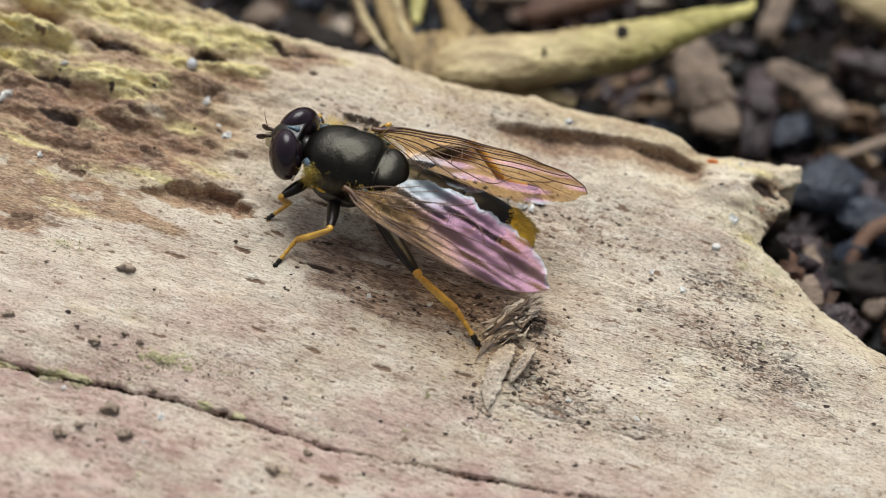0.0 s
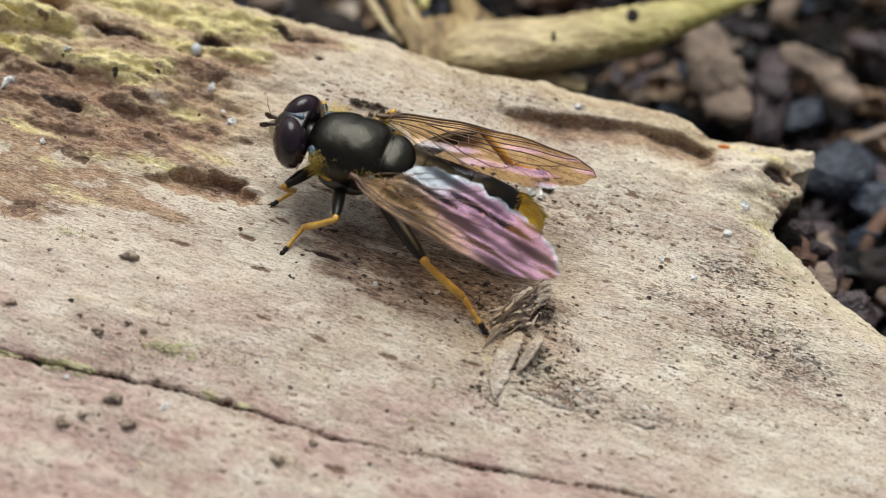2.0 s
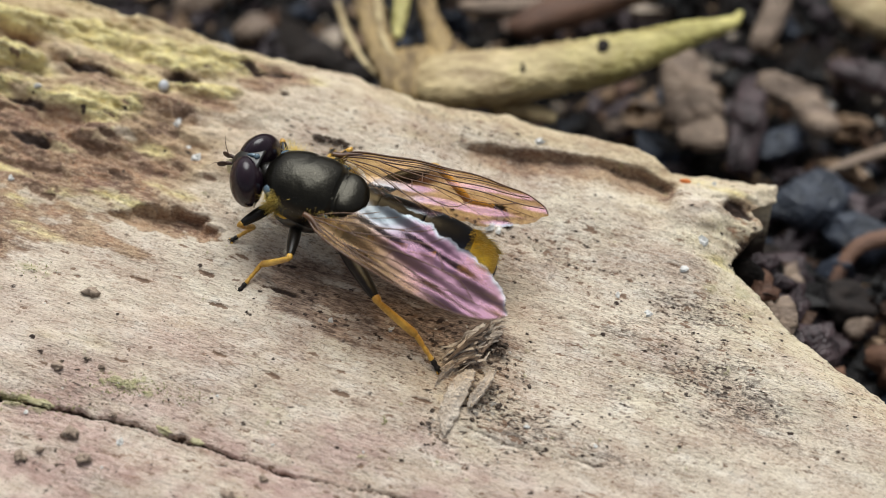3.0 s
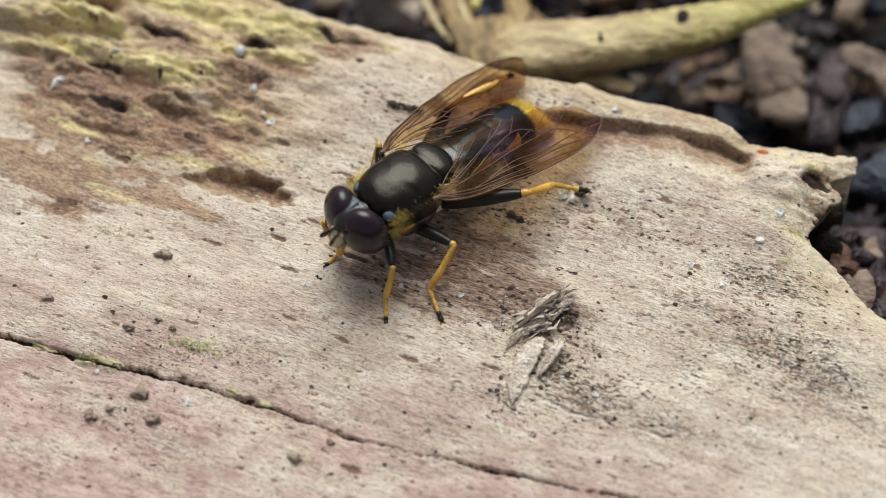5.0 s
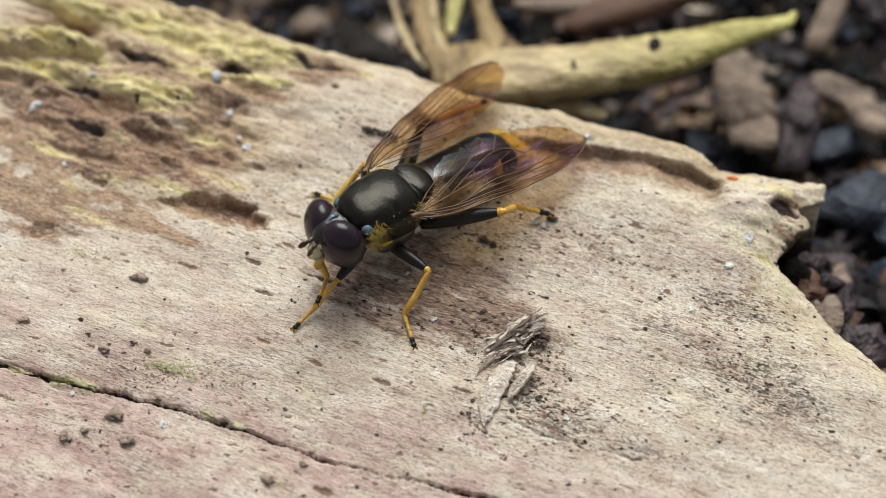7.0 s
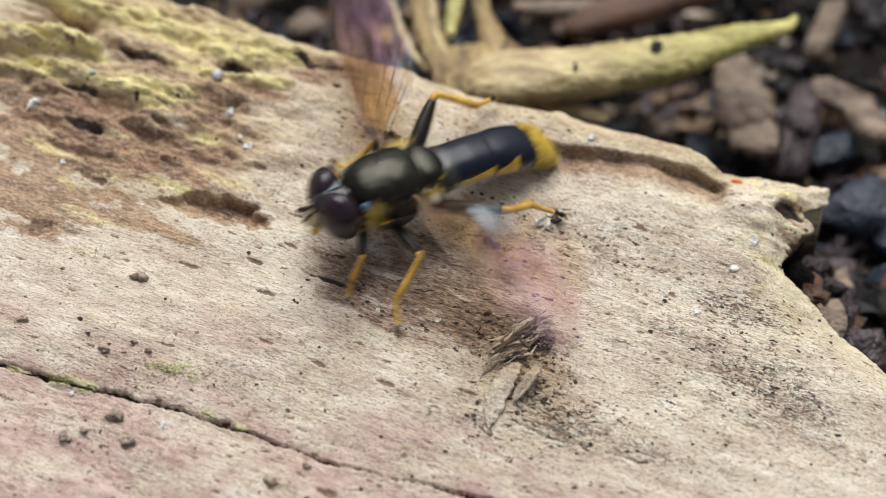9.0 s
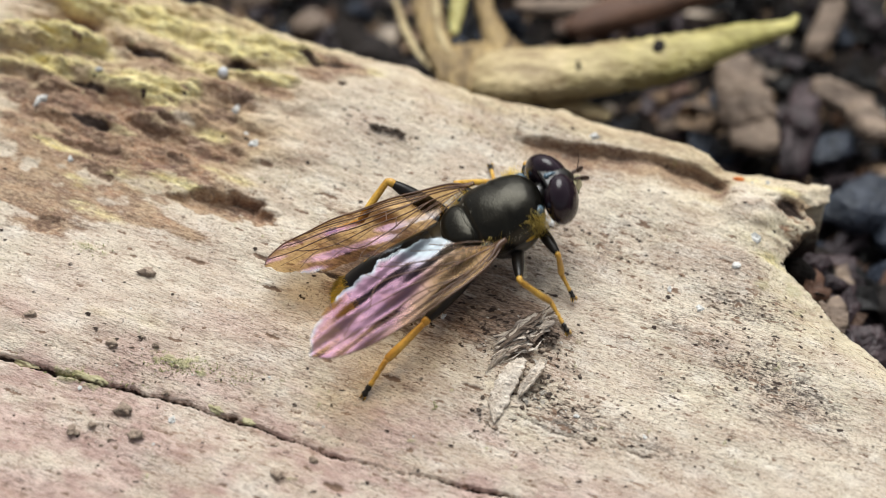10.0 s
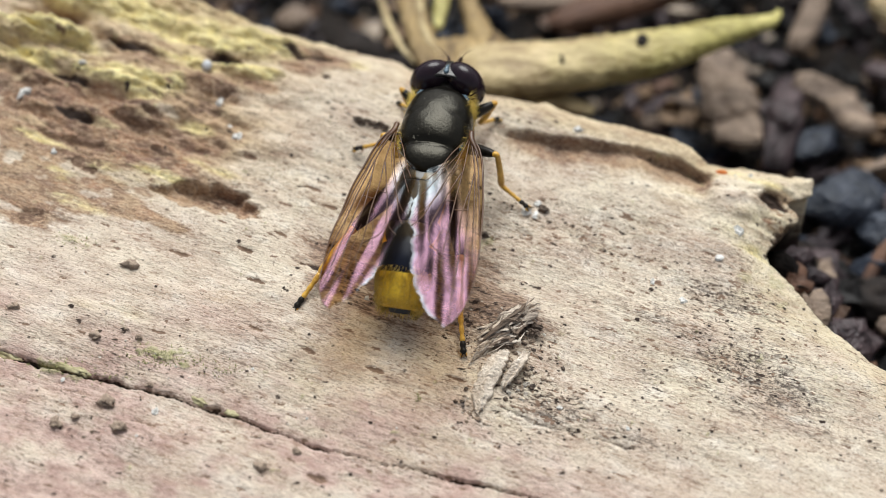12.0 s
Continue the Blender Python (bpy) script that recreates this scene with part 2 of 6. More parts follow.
RUST = surface("red_bark", (0.055, 0.026, 0.016), (0.17, 0.085, 0.05), 0.7, 0, 0.6, 0.15, 4, (0.5, 2, 1))
PLUM = surface("plum_bark", (0.014, 0.008, 0.010), (0.085, 0.055, 0.058), 0.5, 0, 0.8, 0.4, 4)
SLATE = surface("wet_slate", (0.010, 0.014, 0.022), (0.05, 0.06, 0.085), 0.4, 0, 0.8, 0.5, 4)
FLAKE = surface("grey_wood", (0.40, 0.32, 0.25), (0.76, 0.68, 0.58), 0.8, 0, 1.6, 0.12, 7, (1, 2, 1))
GREYFIBRE = surface("grey_fibre", (0.20, 0.155, 0.12), (0.50, 0.43, 0.36), 0.85, 0, 2.4, 0.1, 9)
UMBER = surface("brown_fibre", (0.06, 0.042, 0.03), (0.26, 0.19, 0.14), 0.8, 0, 1.6, 0.1, 8)
GRAIN = surface("quartz", (0.36, 0.35, 0.33), (0.66, 0.65, 0.62), 0.3, 0, 2, 0, 8)
MOSS = surface("moss", (0.12, 0.13, 0.04), (0.32, 0.32, 0.12), 0.7, 0, 3, 0, 9)
ORANGE = surface("orange_speck", (0.55, 0.13, 0.03), (0.75, 0.25, 0.06), 0.6, 0, 3, 0, 9)

EYE = surface("compound_eye", (0.011, 0.006, 0.010), (0.023, 0.012, 0.018), 0.22, 0, 1.0, 0.003, 18, (1, 1, 1), 0.0, 0.36)
BLACK = surface("black_cuticle", (0.006, 0.0055, 0.005), (0.020, 0.017, 0.013), 0.33, 0.0, 1.2, 0.012, 14, (1, 1, 1), 0.15)
BRONZE = surface("bronze_cuticle", (0.002, 0.0018, 0.0016), (0.008, 0.007, 0.005), 0.30, 0.0, 1.4, 0.024, 9, (1, 1, 1), 0.0, 0.32)
BRONZE.node_tree.nodes["Principled BSDF"].inputs["Specular Tint"].default_value = (1.0, 0.94, 0.78, 1)
BLUE = surface("blue_black_cuticle", (0.003, 0.004, 0.009), (0.007, 0.010, 0.022), 0.30, 0.0, 1.0, 0.006, 12, (1, 1, 1), 0.0, 0.25)
# blue-grey of the frons, and of gleams painted on the thorax
STEEL = surface("blue_grey_gleam", (0.045, 0.075, 0.10), (0.17, 0.24, 0.29), 0.24, 0.2, 2, 0.01, 12)
GOLD = surface("golden_cuticle", (0.40, 0.21, 0.012), (0.80, 0.54, 0.04), 0.36, 0.2, 1.0, 0.015, 12)
GOLDHAIR = surface("golden_hair", (0.40, 0.24, 0.02), (0.92, 0.70, 0.17), 0.34, 0, 2.2, 0, 9)
PALEHAIR = surface("pale_hair", (0.46, 0.42, 0.32), (0.74, 0.69, 0.56), 0.5, 0, 1.5, 0, 9)
AMBER = surface("amber_leg", (0.40, 0.185, 0.018), (0.74, 0.45, 0.075), 0.38, 0, 1.2, 0.01, 10, (1, 1, 1), 0.15)
DARKLEG = surface("dark_leg", (0.005, 0.004, 0.0035), (0.016, 0.012, 0.009), 0.36, 0, 1.2, 0.01, 10, (1, 1, 1), 0.0, 0.28)
FACE = surface("pale_face", (0.45, 0.38, 0.18), (0.72, 0.66, 0.42), 0.5, 0, 1.5, 0.01, 10)
ANTENNA = surface("brown_antenna", (0.025, 0.010, 0.006), (0.07, 0.03, 0.015), 0.5, 0, 2, 0.01, 12)
VEIN = surface("wing_vein", (0.045, 0.018, 0.010), (0.14, 0.062, 0.022), 0.4, 0, 1, 0, 6)
CALYPTER = surface("white_calypter", (0.55, 0.52, 0.42), (0.75, 0.72, 0.62), 0.6, 0, 2, 0, 8)
MEMBRANE = membrane_material()


def turning(m, low, high, start, end):
    """Lets a surface pass over into two other tones along the thing's own x, from start to end in millimetres."""
    n, l = m.node_tree.nodes, m.node_tree.links
    p = n["Principled BSDF"]
    before = p.inputs["Base Color"].links[0].from_node
    co, sep, way = n.new("ShaderNodeTexCoord"), n.new("ShaderNodeSeparateXYZ"), n.new("ShaderNodeMapRange")
    l.new(co.outputs["Object"], sep.inputs[0])
    rough = n.new("ShaderNodeTexNoise")
    rough.inputs["Scale"].default_value, rough.inputs["Detail"].default_value = 500, 4
    l.new(co.outputs["Object"], rough.inputs["Vector"])
    shift = n.new("ShaderNodeMath")
    shift.operation = "MULTIPLY_ADD"
    l.new(rough.outputs[0], shift.inputs[0])
    shift.inputs[1].default_value = 8 * MM
    l.new(sep.outputs[0], shift.inputs[2])
    way.inputs[1].default_value, way.inputs[2].default_value = (start + 4) * MM, (end + 4) * MM
    l.new(shift.outputs[0], way.inputs[0])
    other, mix = n.new("ShaderNodeMix"), n.new("ShaderNodeMix")
    other.data_type = mix.data_type = "RGBA"
    other.inputs["A"].default_value, other.inputs["B"].default_value = (*low, 1), (*high, 1)
    l.new(before.inputs["Factor"].links[0].from_socket, other.inputs["Factor"])
    l.new(way.outputs[0], mix.inputs["Factor"])
    l.new(before.outputs["Result"], mix.inputs["A"])
    l.new(other.outputs["Result"], mix.inputs["B"])
    l.new(mix.outputs["Result"], p.inputs["Base Color"])
    return m


STEM = turning(surface("branch_wood", (0.17, 0.10, 0.04), (0.66, 0.53, 0.29), 0.55, 0, 0.5, 0.4, 2.2, (0.7, 1.7, 1)), (0.24, 0.20, 0.045), (0.68, 0.61, 0.22), -1.5, 6.0)


def mingled(name, tones, rough):
    """Loose bits, each of a tone of its own, with fine mottling."""
    m = surface(name, tones[0][0], tones[0][1], rough, 0, 0.9, 0.15, 5)
    n, l = m.node_tree.nodes, m.node_tree.links
    geo = n.new("ShaderNodeNewGeometry")
    ramp = n.new("ShaderNodeValToRGB")
    ramp.color_ramp.interpolation = "CONSTANT"
    stops = ramp.color_ramp.elements
    for k, (at, tone) in enumerate(tones[1:]):
        e = stops[k] if k < 2 else stops.new(at)
        e.position, e.color = at, (*tone, 1)
    l.new(geo.outputs["Random Per Island"], ramp.inputs[0])
    mottle = n["Principled BSDF"].inputs["Base Color"].links[0].from_socket
    mix = n.new("ShaderNodeMix")
    mix.data_type, mix.blend_type = "RGBA", "MULTIPLY"
    mix.inputs["Factor"].default_value = 1.0
    l.new(ramp.outputs[0], mix.inputs["A"])
    l.new(mottle, mix.inputs["B"])
    l.new(mix.outputs["Result"], n["Principled BSDF"].inputs["Base Color"])
    return m


CLODS = mingled("soil_bits", [((0.45, 0.42, 0.42), (1.7, 1.7, 1.7)), (0.0, (0.010, 0.009, 0.009)), (0.40, (0.030, 0.022, 0.025)), (0.58, (0.060, 0.045, 0.048)), (0.70, (0.024, 0.030, 0.044)), (0.80, (0.075, 0.042, 0.026)), (0.89, (0.20, 0.135, 0.085)), (0.965, (0.34, 0.28, 0.22))], 0.6)
CLODS.node_tree.nodes["Principled BSDF"].inputs["Specular IOR Level"].default_value = 0.3
DUST = mingled("wood_dust", [((0.5, 0.48, 0.45), (1.2, 1.2, 1.2)), (0.0, (0.08, 0.058, 0.045)), (0.22, (0.20, 0.145, 0.105)), (0.5, (0.38, 0.30, 0.23)), (0.85, (0.62, 0.57, 0.50))], 0.75)


# ---- mesh helpers, in millimetres ----
def mesh(name, verts, faces, material, smooth=True):
    me = bpy.data.meshes.new(name)
    me.from_pydata((np.asarray(verts, float) * MM).tolist(), [], faces)
    me.materials.append(material)
    if smooth:
        me.polygons.foreach_set("use_smooth", [True] * len(me.polygons))
    me.update()
    return me


def part(name, geo, material, parent, label="", smooth=True):
    """One mesh object under a thing or a part. geo: verts and faces."""
    ob = new(name, mesh(name, geo[0], geo[1], material, smooth))
    ob.parent = parent
    return tagged(ob, label)


def thing(name, geo, material, label, category, group="", kind="", smooth=True):
    ob = new(name, mesh(name, geo[0], geo[1], material, smooth))
    return tagged(ob, label, category, group, kind)


def joined(*geos):
    verts, faces = [], []
    for v, f in geos:
        k = len(verts)
        verts += [tuple(p) for p in v]
        faces += [tuple(i + k for i in q) for q in f]
    return verts, faces


def tube(stations, n=20, square=2.0, lump=0.0, seed=0):
    """A closed lofted body. stations: centre (x, y, z) and two half widths; rings stand across the line of centres."""
    rnd = random.Random(seed)
    c = [Vector(s[0]) for s in stations]
    verts, faces = [], []
    up = Vector((0, 0, 1))
    for k, s in enumerate(stations):
        d = (c[min(k + 1, len(c) - 1)] - c[max(k - 1, 0)]).normalized()
        side = up.cross(d)
        if side.length < 0.2:
            side = Vector((0, 1, 0)).cross(d)
        side.normalize()
        top = d.cross(side)
        for i in range(n):
            a = 2 * math.pi * i / n
            ca, sa = math.cos(a), math.sin(a)
            ca, sa = math.copysign(abs(ca) ** (2 / square), ca), math.copysign(abs(sa) ** (2 / square), sa)
            w = 1 + lump * (rnd.random() - 0.5)
            verts.append(c[k] + side * (ca * s[1] * w) + top * (sa * s[2] * w))
    m = len(stations)
    for k in range(m - 1):
        for i in range(n):
            j = (i + 1) % n
            faces.append((k * n + i, k * n + j, (k + 1) * n + j, (k + 1) * n + i))
    verts += [c[0], c[-1]]
    for i in range(n):
        j = (i + 1) % n
        faces.append((m * n, j, i))
        faces.append((m * n + 1, (m - 1) * n + i, (m - 1) * n + j))
    return verts, faces


def rounded(profile, steps=5):
    """Stations with smooth steps in between; the ends close in a round cap."""
    pts = [np.array([*s[0], s[1], s[2]], float) for s in profile]
    out = []
    for k in range(len(pts) - 1):
        p0, p1, p2, p3 = pts[max(k - 1, 0)], pts[k], pts[k + 1], pts[min(k + 2, len(pts) - 1)]
        for i in range(steps):
            t = i / steps
            q = 0.5 * (2 * p1 + (p2 - p0) * t + (2 * p0 - 5 * p1 + 4 * p2 - p3) * t * t + (3 * p1 - p0 - 3 * p2 + p3) * t ** 3)
            out.append(q)
    out.append(pts[-1])
    return [(tuple(q[:3]), max(q[3], 0.004), max(q[4], 0.004)) for q in out]


def ball(cx, cy, cz, rx, ry, rz, n=24, m=14, turn=None):
    verts, faces = [], []
    for k in range(m + 1):
        b = math.pi * (k / m - 0.5)
        for i in range(n):
            a = 2 * math.pi * i / n
            p = Vector((rx * math.cos(b) * math.cos(a), ry * math.cos(b) * math.sin(a), rz * math.sin(b)))
            if turn:
                p = turn @ p
            verts.append((cx + p.x, cy + p.y, cz + p.z))
    for k in range(m):
        for i in range(n):
            j = (i + 1) % n
            faces.append((k * n + i, k * n + j, (k + 1) * n + j, (k + 1) * n + i))
    return verts, faces


def lump(cx, cy, cz, rx, ry, rz, seed, rough=0.3, n=12, m=8, turn=0.0):
    """An irregular stone or crumb."""
    v, f = ball(0, 0, 0, 1, 1, 1, n, m)
    c, s = math.cos(radians(turn)), math.sin(radians(turn))
    out = []
    for p in v:
        q = Vector(p)
        k = 1 + rough * noise.noise(q * 1.3 + Vector((seed * 3.1, seed * 1.7, 0))) + 0.5 * rough * noise.noise(q * 3.5 + Vector((seed, 0, seed)))
        x, y, z = q.x * rx * k, q.y * ry * k, q.z * rz * k
        out.append((cx + c * x - s * y, cy + s * x + c * y, cz + z))
    return out, f


def hairs(roots, length, width, seed, spread=0.35):
    """Fine tapering hairs: three-sided spikes from roots of (place, direction)."""
    rnd = random.Random(seed)
    verts, faces = [], []
    for p, d in roots:
        d = (Vector(d).normalized() + Vector((rnd.uniform(-1, 1), rnd.uniform(-1, 1), rnd.uniform(-1, 1))) * spread).normalized()
        s = d.orthogonal().normalized() * width
        t = d.cross(s)
        p, k = Vector(p), len(verts)
        ln = length * rnd.uniform(0.6, 1.25)
        verts += [p + s, p - s * 0.5 + t * 0.87, p - s * 0.5 - t * 0.87, p + d * ln]
        faces += [(k, k + 1, k + 3), (k + 1, k + 2, k + 3), (k + 2, k, k + 3)]
    return verts, faces


# ---- noise on arrays ----
def vnoise(x, y, seed):
    r = np.random.RandomState(seed).rand(256, 256)
    xi, yi = np.floor(x).astype(int), np.floor(y).astype(int)
    fx, fy = x - xi, y - yi
    fx, fy = fx * fx * (3 - 2 * fx), fy * fy * (3 - 2 * fy)
    a, b = r[yi & 255, xi & 255], r[yi & 255, (xi + 1) & 255]
    c, d = r[(yi + 1) & 255, xi & 255], r[(yi + 1) & 255, (xi + 1) & 255]
    return (a * (1 - fx) + b * fx) * (1 - fy) + (c * (1 - fx) + d * fx) * fy - 0.5


def fbm(x, y, seed, octaves=4):
    return sum(vnoise(x * 2 ** k, y * 2 ** k, seed + k) * 0.55 ** k for k in range(octaves))


def smooth(a, b, x):
    t = np.clip((x - a) / (b - a), 0, 1)
    return t * t * (3 - 2 * t)


SLOPE = (0.072, -0.0773, 0.0788)


def top(x, y):
    """The mean height of the log's upper face."""
    return SLOPE[0] + SLOPE[1] * x + SLOPE[2] * y


GRAIN_C, GRAIN_S = math.cos(radians(-16)), math.sin(radians(-16))


def along(x, y):
    return x * GRAIN_C + y * GRAIN_S, -x * GRAIN_S + y * GRAIN_C


# ---- the log ----
EDGE = [(-45, 23.3), (-21.1, 15.65), (-12.1, 13.05), (-8.1, 11.85), (-4.9, 11.1), (-2.5, 10.5), (0.4, 9.45), (2, 9.15), (4.4, 8.9), (5.7, 8.35), (8.8, 7.6),
        (10.4, 7.2), (11.9, 6.0), (14.5, 5.95), (16.7, 5.5), (16.6, 4.9), (15.5, 4.1), (15.9, 3.3), (14.9, 2.5), (14.5, 1.5), (15.3, 0.3), (17.3, -1.9), (20.2, -4.2), (27.2, -9.6),
        (48, -25), (60, -38), (55, -50), (20, -44), (-30, -34), (-64, -22), (-68, 2), (-62, 22)]
CRACK = [(-24, -5.2), (-18.5, -6.27), (-14.7, -7.07), (-11.4, -7.65), (-9.3, -8.2), (-6.7, -9.0), (-4.3, -9.73), (-1, -10.28), (2.7, -10.97), (6, -11.45), (14, -13)]
CRACK_B = [(2.9, -7.3), (4.2, -7.9), (5.6, -8.1), (7.1, -8.5), (8.5, -8.7)]


def away(x, y, line, closed=False):
    """Distance to a line of points, and for a closed one the sign (inside positive)."""
    best, inside = np.full(x.shape, 1e9), np.zeros(x.shape, bool)
    ends = list(zip(line, line[1:] + line[:1])) if closed else list(zip(line, line[1:]))
    for (ax, ay), (bx, by) in ends:
        dx, dy = bx - ax, by - ay
        t = np.clip(((x - ax) * dx + (y - ay) * dy) / (dx * dx + dy * dy), 0, 1)
        best = np.minimum(best, np.hypot(x - ax - t * dx, y - ay - t * dy))
        if closed and dy:
            inside ^= ((ay > y) != (by > y)) & (x < (y - ay) / dy * dx + ax)
    return np.where(inside, best, -best) if closed else best


def spaced(a, b, c, d, fine, coarse):
    return np.concatenate([np.arange(a, b, coarse), np.arange(b, c, fine), np.arange(c, d + coarse, coarse)])


def build_log():
    xs = spaced(-72, -22, 24, 64, 0.068, 1.2)
    ys = spaced(-52, -15, 16.5, 26, 0.068, 1.0)
    x, y = np.meshgrid(xs, ys)
    u, v = along(x, y)

    def blob(cx, cy, su, sv):
        pu, pv = along(cx, cy)
        return np.exp(-((u - pu) / su) ** 2 - ((v - pv) / sv) ** 2)
    tip = np.exp(-((x - 15.6) / 2.0) ** 2 - ((y - 3.2) / 2.0) ** 2)
    d = away(x, y, EDGE, True) + (0.16 + 0.12 * smooth(6, -4, x) + 0.25 * tip) * fbm(x * 0.9, y * 0.9, 3, 4)
    z = top(x, y) + 0.5 * fbm(u * 0.06, v * 0.16, 11, 3) + 0.16 * fbm(u * 0.22, v * 0.5, 13, 3)
    # fibres, coarser where the wood has decayed
    decay = 1.6 * np.exp(-(((u + 17.5) / 7.6) ** 2 + ((v - 3.4) / 4.6) ** 2) ** 1.6) + 0.9 * smooth(4.5, 0.0, d) * smooth(-2, -9, x)
    decay = np.clip(decay + 0.8 * np.exp(-((x - 15) / 3) ** 2 - ((y - 3.5) / 2.2) ** 2), 0, 1.2)
    soft = fbm(u * 0.35, v * 0.9, 81, 5)
    streak = fbm(u * 0.5, v * 2.0, 85, 5)
    blotch = fbm(u * 0.7, v * 1.1, 87, 4)
    z += (0.05 + 0.16 * decay) * fbm(u * 0.5, v * 2.2, 21, 4) + 0.06 * fbm(x * 2.2, y * 2.6, 31, 4) * (0.7 + 1.2 * decay) + 0.75 * decay * fbm(u * 0.33, v * 0.85, 33, 4)
    # raised yellow ridges
    ridge = np.zeros_like(x)
    for line, r, h in (([(-25, 10.9), (-20.4, 10.35), (-19.0, 10.5), (-17.7, 10.45)], 0.62, 1.05), ([(-24, 9.2), (-20.3, 8.7), (-17.9, 9.1)], 0.42, 0.5), ([(-21, 13.4), (-18.5, 12.4), (-14, 11.9)], 0.65, 0.55),
                       ([(-17.4, 8.3), (-15, 8.0), (-12.6, 7.9)], 0.45, 0.35), ([(-14.2, 9.8), (-11.6, 9.3)], 0.4, 0.3), ([(-10.6, 9.3), (-8.2, 8.8)], 0.36, 0.3), ([(-12.5, 11.1), (-8.0, 10.7)], 0.5, 0.35)):
        k = np.clip(1 - (away(x + 0.4 * soft, y + 0.45 * fbm(u * 0.6, v * 0.6, 35, 3), line) / r) ** 2, 0, 1) ** 0.5
        z += h * k * (0.75 + 1.1 * np.clip(streak + 0.4 * blotch, -0.5, 0.5))
        ridge = np.maximum(ridge, k)
    # long shelf on the far side: the face before it is hollowed
    ys_line = np.interp(x, [2.0, 4.3, 6.4, 8.5, 10.6, 11.7], [6.75, 6.55, 6.4, 6.2, 5.9, 5.2]) + 0.16 * fbm(x * 0.8, y * 0.2, 41, 4)
    win = smooth(1.4, 4.2, x) * smooth(12.3, 11.5, x)
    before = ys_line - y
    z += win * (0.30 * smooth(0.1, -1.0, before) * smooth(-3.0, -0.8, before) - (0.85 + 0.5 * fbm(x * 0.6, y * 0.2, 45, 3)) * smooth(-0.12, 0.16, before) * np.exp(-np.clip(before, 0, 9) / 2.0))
    # band below the lip: brown wood together with the shelf's shade, as colour
    shelf_shade = win * smooth(-0.15, 0.12, before) * np.exp(-(np.clip(before - 0.3, 0, 9) / 0.75) ** 1.5) * np.clip(1 + 0.8 * fbm(u * 0.6, v * 1.5, 47, 4), 0.4, 1.2)
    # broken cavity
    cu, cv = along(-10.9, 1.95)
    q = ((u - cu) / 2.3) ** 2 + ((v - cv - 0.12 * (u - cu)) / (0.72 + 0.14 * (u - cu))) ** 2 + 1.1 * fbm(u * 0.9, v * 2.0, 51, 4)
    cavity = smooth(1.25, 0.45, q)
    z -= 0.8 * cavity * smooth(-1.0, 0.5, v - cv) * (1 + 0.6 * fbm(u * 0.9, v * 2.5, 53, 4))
    stain_shade = 1.15 * cavity + 1.5 * shelf_shade
    # near-black share: painted shade below the shelf lip and the cavity's upper edge
    pit_shade = 0.2 * shelf_shade * (1 + 1.5 * fbm(x * 0.8, y * 2, 43, 3)) + 0.2 * cavity * smooth(0.05, 0.5, v - cv - 0.12 * (u - cu))
    pore = np.zeros_like(x)
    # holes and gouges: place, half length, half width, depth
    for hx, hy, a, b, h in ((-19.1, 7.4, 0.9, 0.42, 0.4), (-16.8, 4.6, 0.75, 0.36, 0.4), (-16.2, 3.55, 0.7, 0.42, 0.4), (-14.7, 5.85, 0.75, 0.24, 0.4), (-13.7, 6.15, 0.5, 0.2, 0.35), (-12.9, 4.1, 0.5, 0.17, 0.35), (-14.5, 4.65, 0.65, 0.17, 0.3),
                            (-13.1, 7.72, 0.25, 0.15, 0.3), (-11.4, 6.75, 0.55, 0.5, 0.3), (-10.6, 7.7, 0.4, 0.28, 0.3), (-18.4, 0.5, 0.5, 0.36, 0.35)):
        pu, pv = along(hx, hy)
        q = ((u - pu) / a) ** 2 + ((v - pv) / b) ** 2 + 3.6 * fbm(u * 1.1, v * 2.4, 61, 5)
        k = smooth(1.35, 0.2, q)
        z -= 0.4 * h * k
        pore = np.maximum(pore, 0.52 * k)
        pit_shade = np.maximum(pit_shade, 0.30 * k * k)
    # near-black holes; the two near x 15 paint the shade of the end notch
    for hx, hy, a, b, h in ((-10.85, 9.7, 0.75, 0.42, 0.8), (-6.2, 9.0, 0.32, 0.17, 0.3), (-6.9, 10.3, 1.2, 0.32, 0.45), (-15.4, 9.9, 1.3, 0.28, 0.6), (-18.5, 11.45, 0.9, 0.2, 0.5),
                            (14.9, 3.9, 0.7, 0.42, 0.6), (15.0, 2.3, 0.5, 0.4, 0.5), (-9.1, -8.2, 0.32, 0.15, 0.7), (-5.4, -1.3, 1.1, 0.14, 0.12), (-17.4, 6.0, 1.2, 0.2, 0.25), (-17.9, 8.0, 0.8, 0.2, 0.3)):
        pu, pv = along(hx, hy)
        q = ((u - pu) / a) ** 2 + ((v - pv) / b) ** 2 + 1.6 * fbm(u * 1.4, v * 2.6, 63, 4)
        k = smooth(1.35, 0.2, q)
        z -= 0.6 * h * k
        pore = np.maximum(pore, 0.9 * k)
        pit_shade = np.maximum(pit_shade, 0.68 * k)
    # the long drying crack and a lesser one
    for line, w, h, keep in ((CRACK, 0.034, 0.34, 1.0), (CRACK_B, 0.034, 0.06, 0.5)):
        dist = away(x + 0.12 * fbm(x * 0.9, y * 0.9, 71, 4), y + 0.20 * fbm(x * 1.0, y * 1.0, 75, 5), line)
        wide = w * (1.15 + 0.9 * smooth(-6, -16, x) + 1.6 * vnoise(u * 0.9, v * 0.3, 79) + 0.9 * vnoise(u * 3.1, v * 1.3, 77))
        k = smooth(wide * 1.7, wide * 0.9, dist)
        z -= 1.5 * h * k
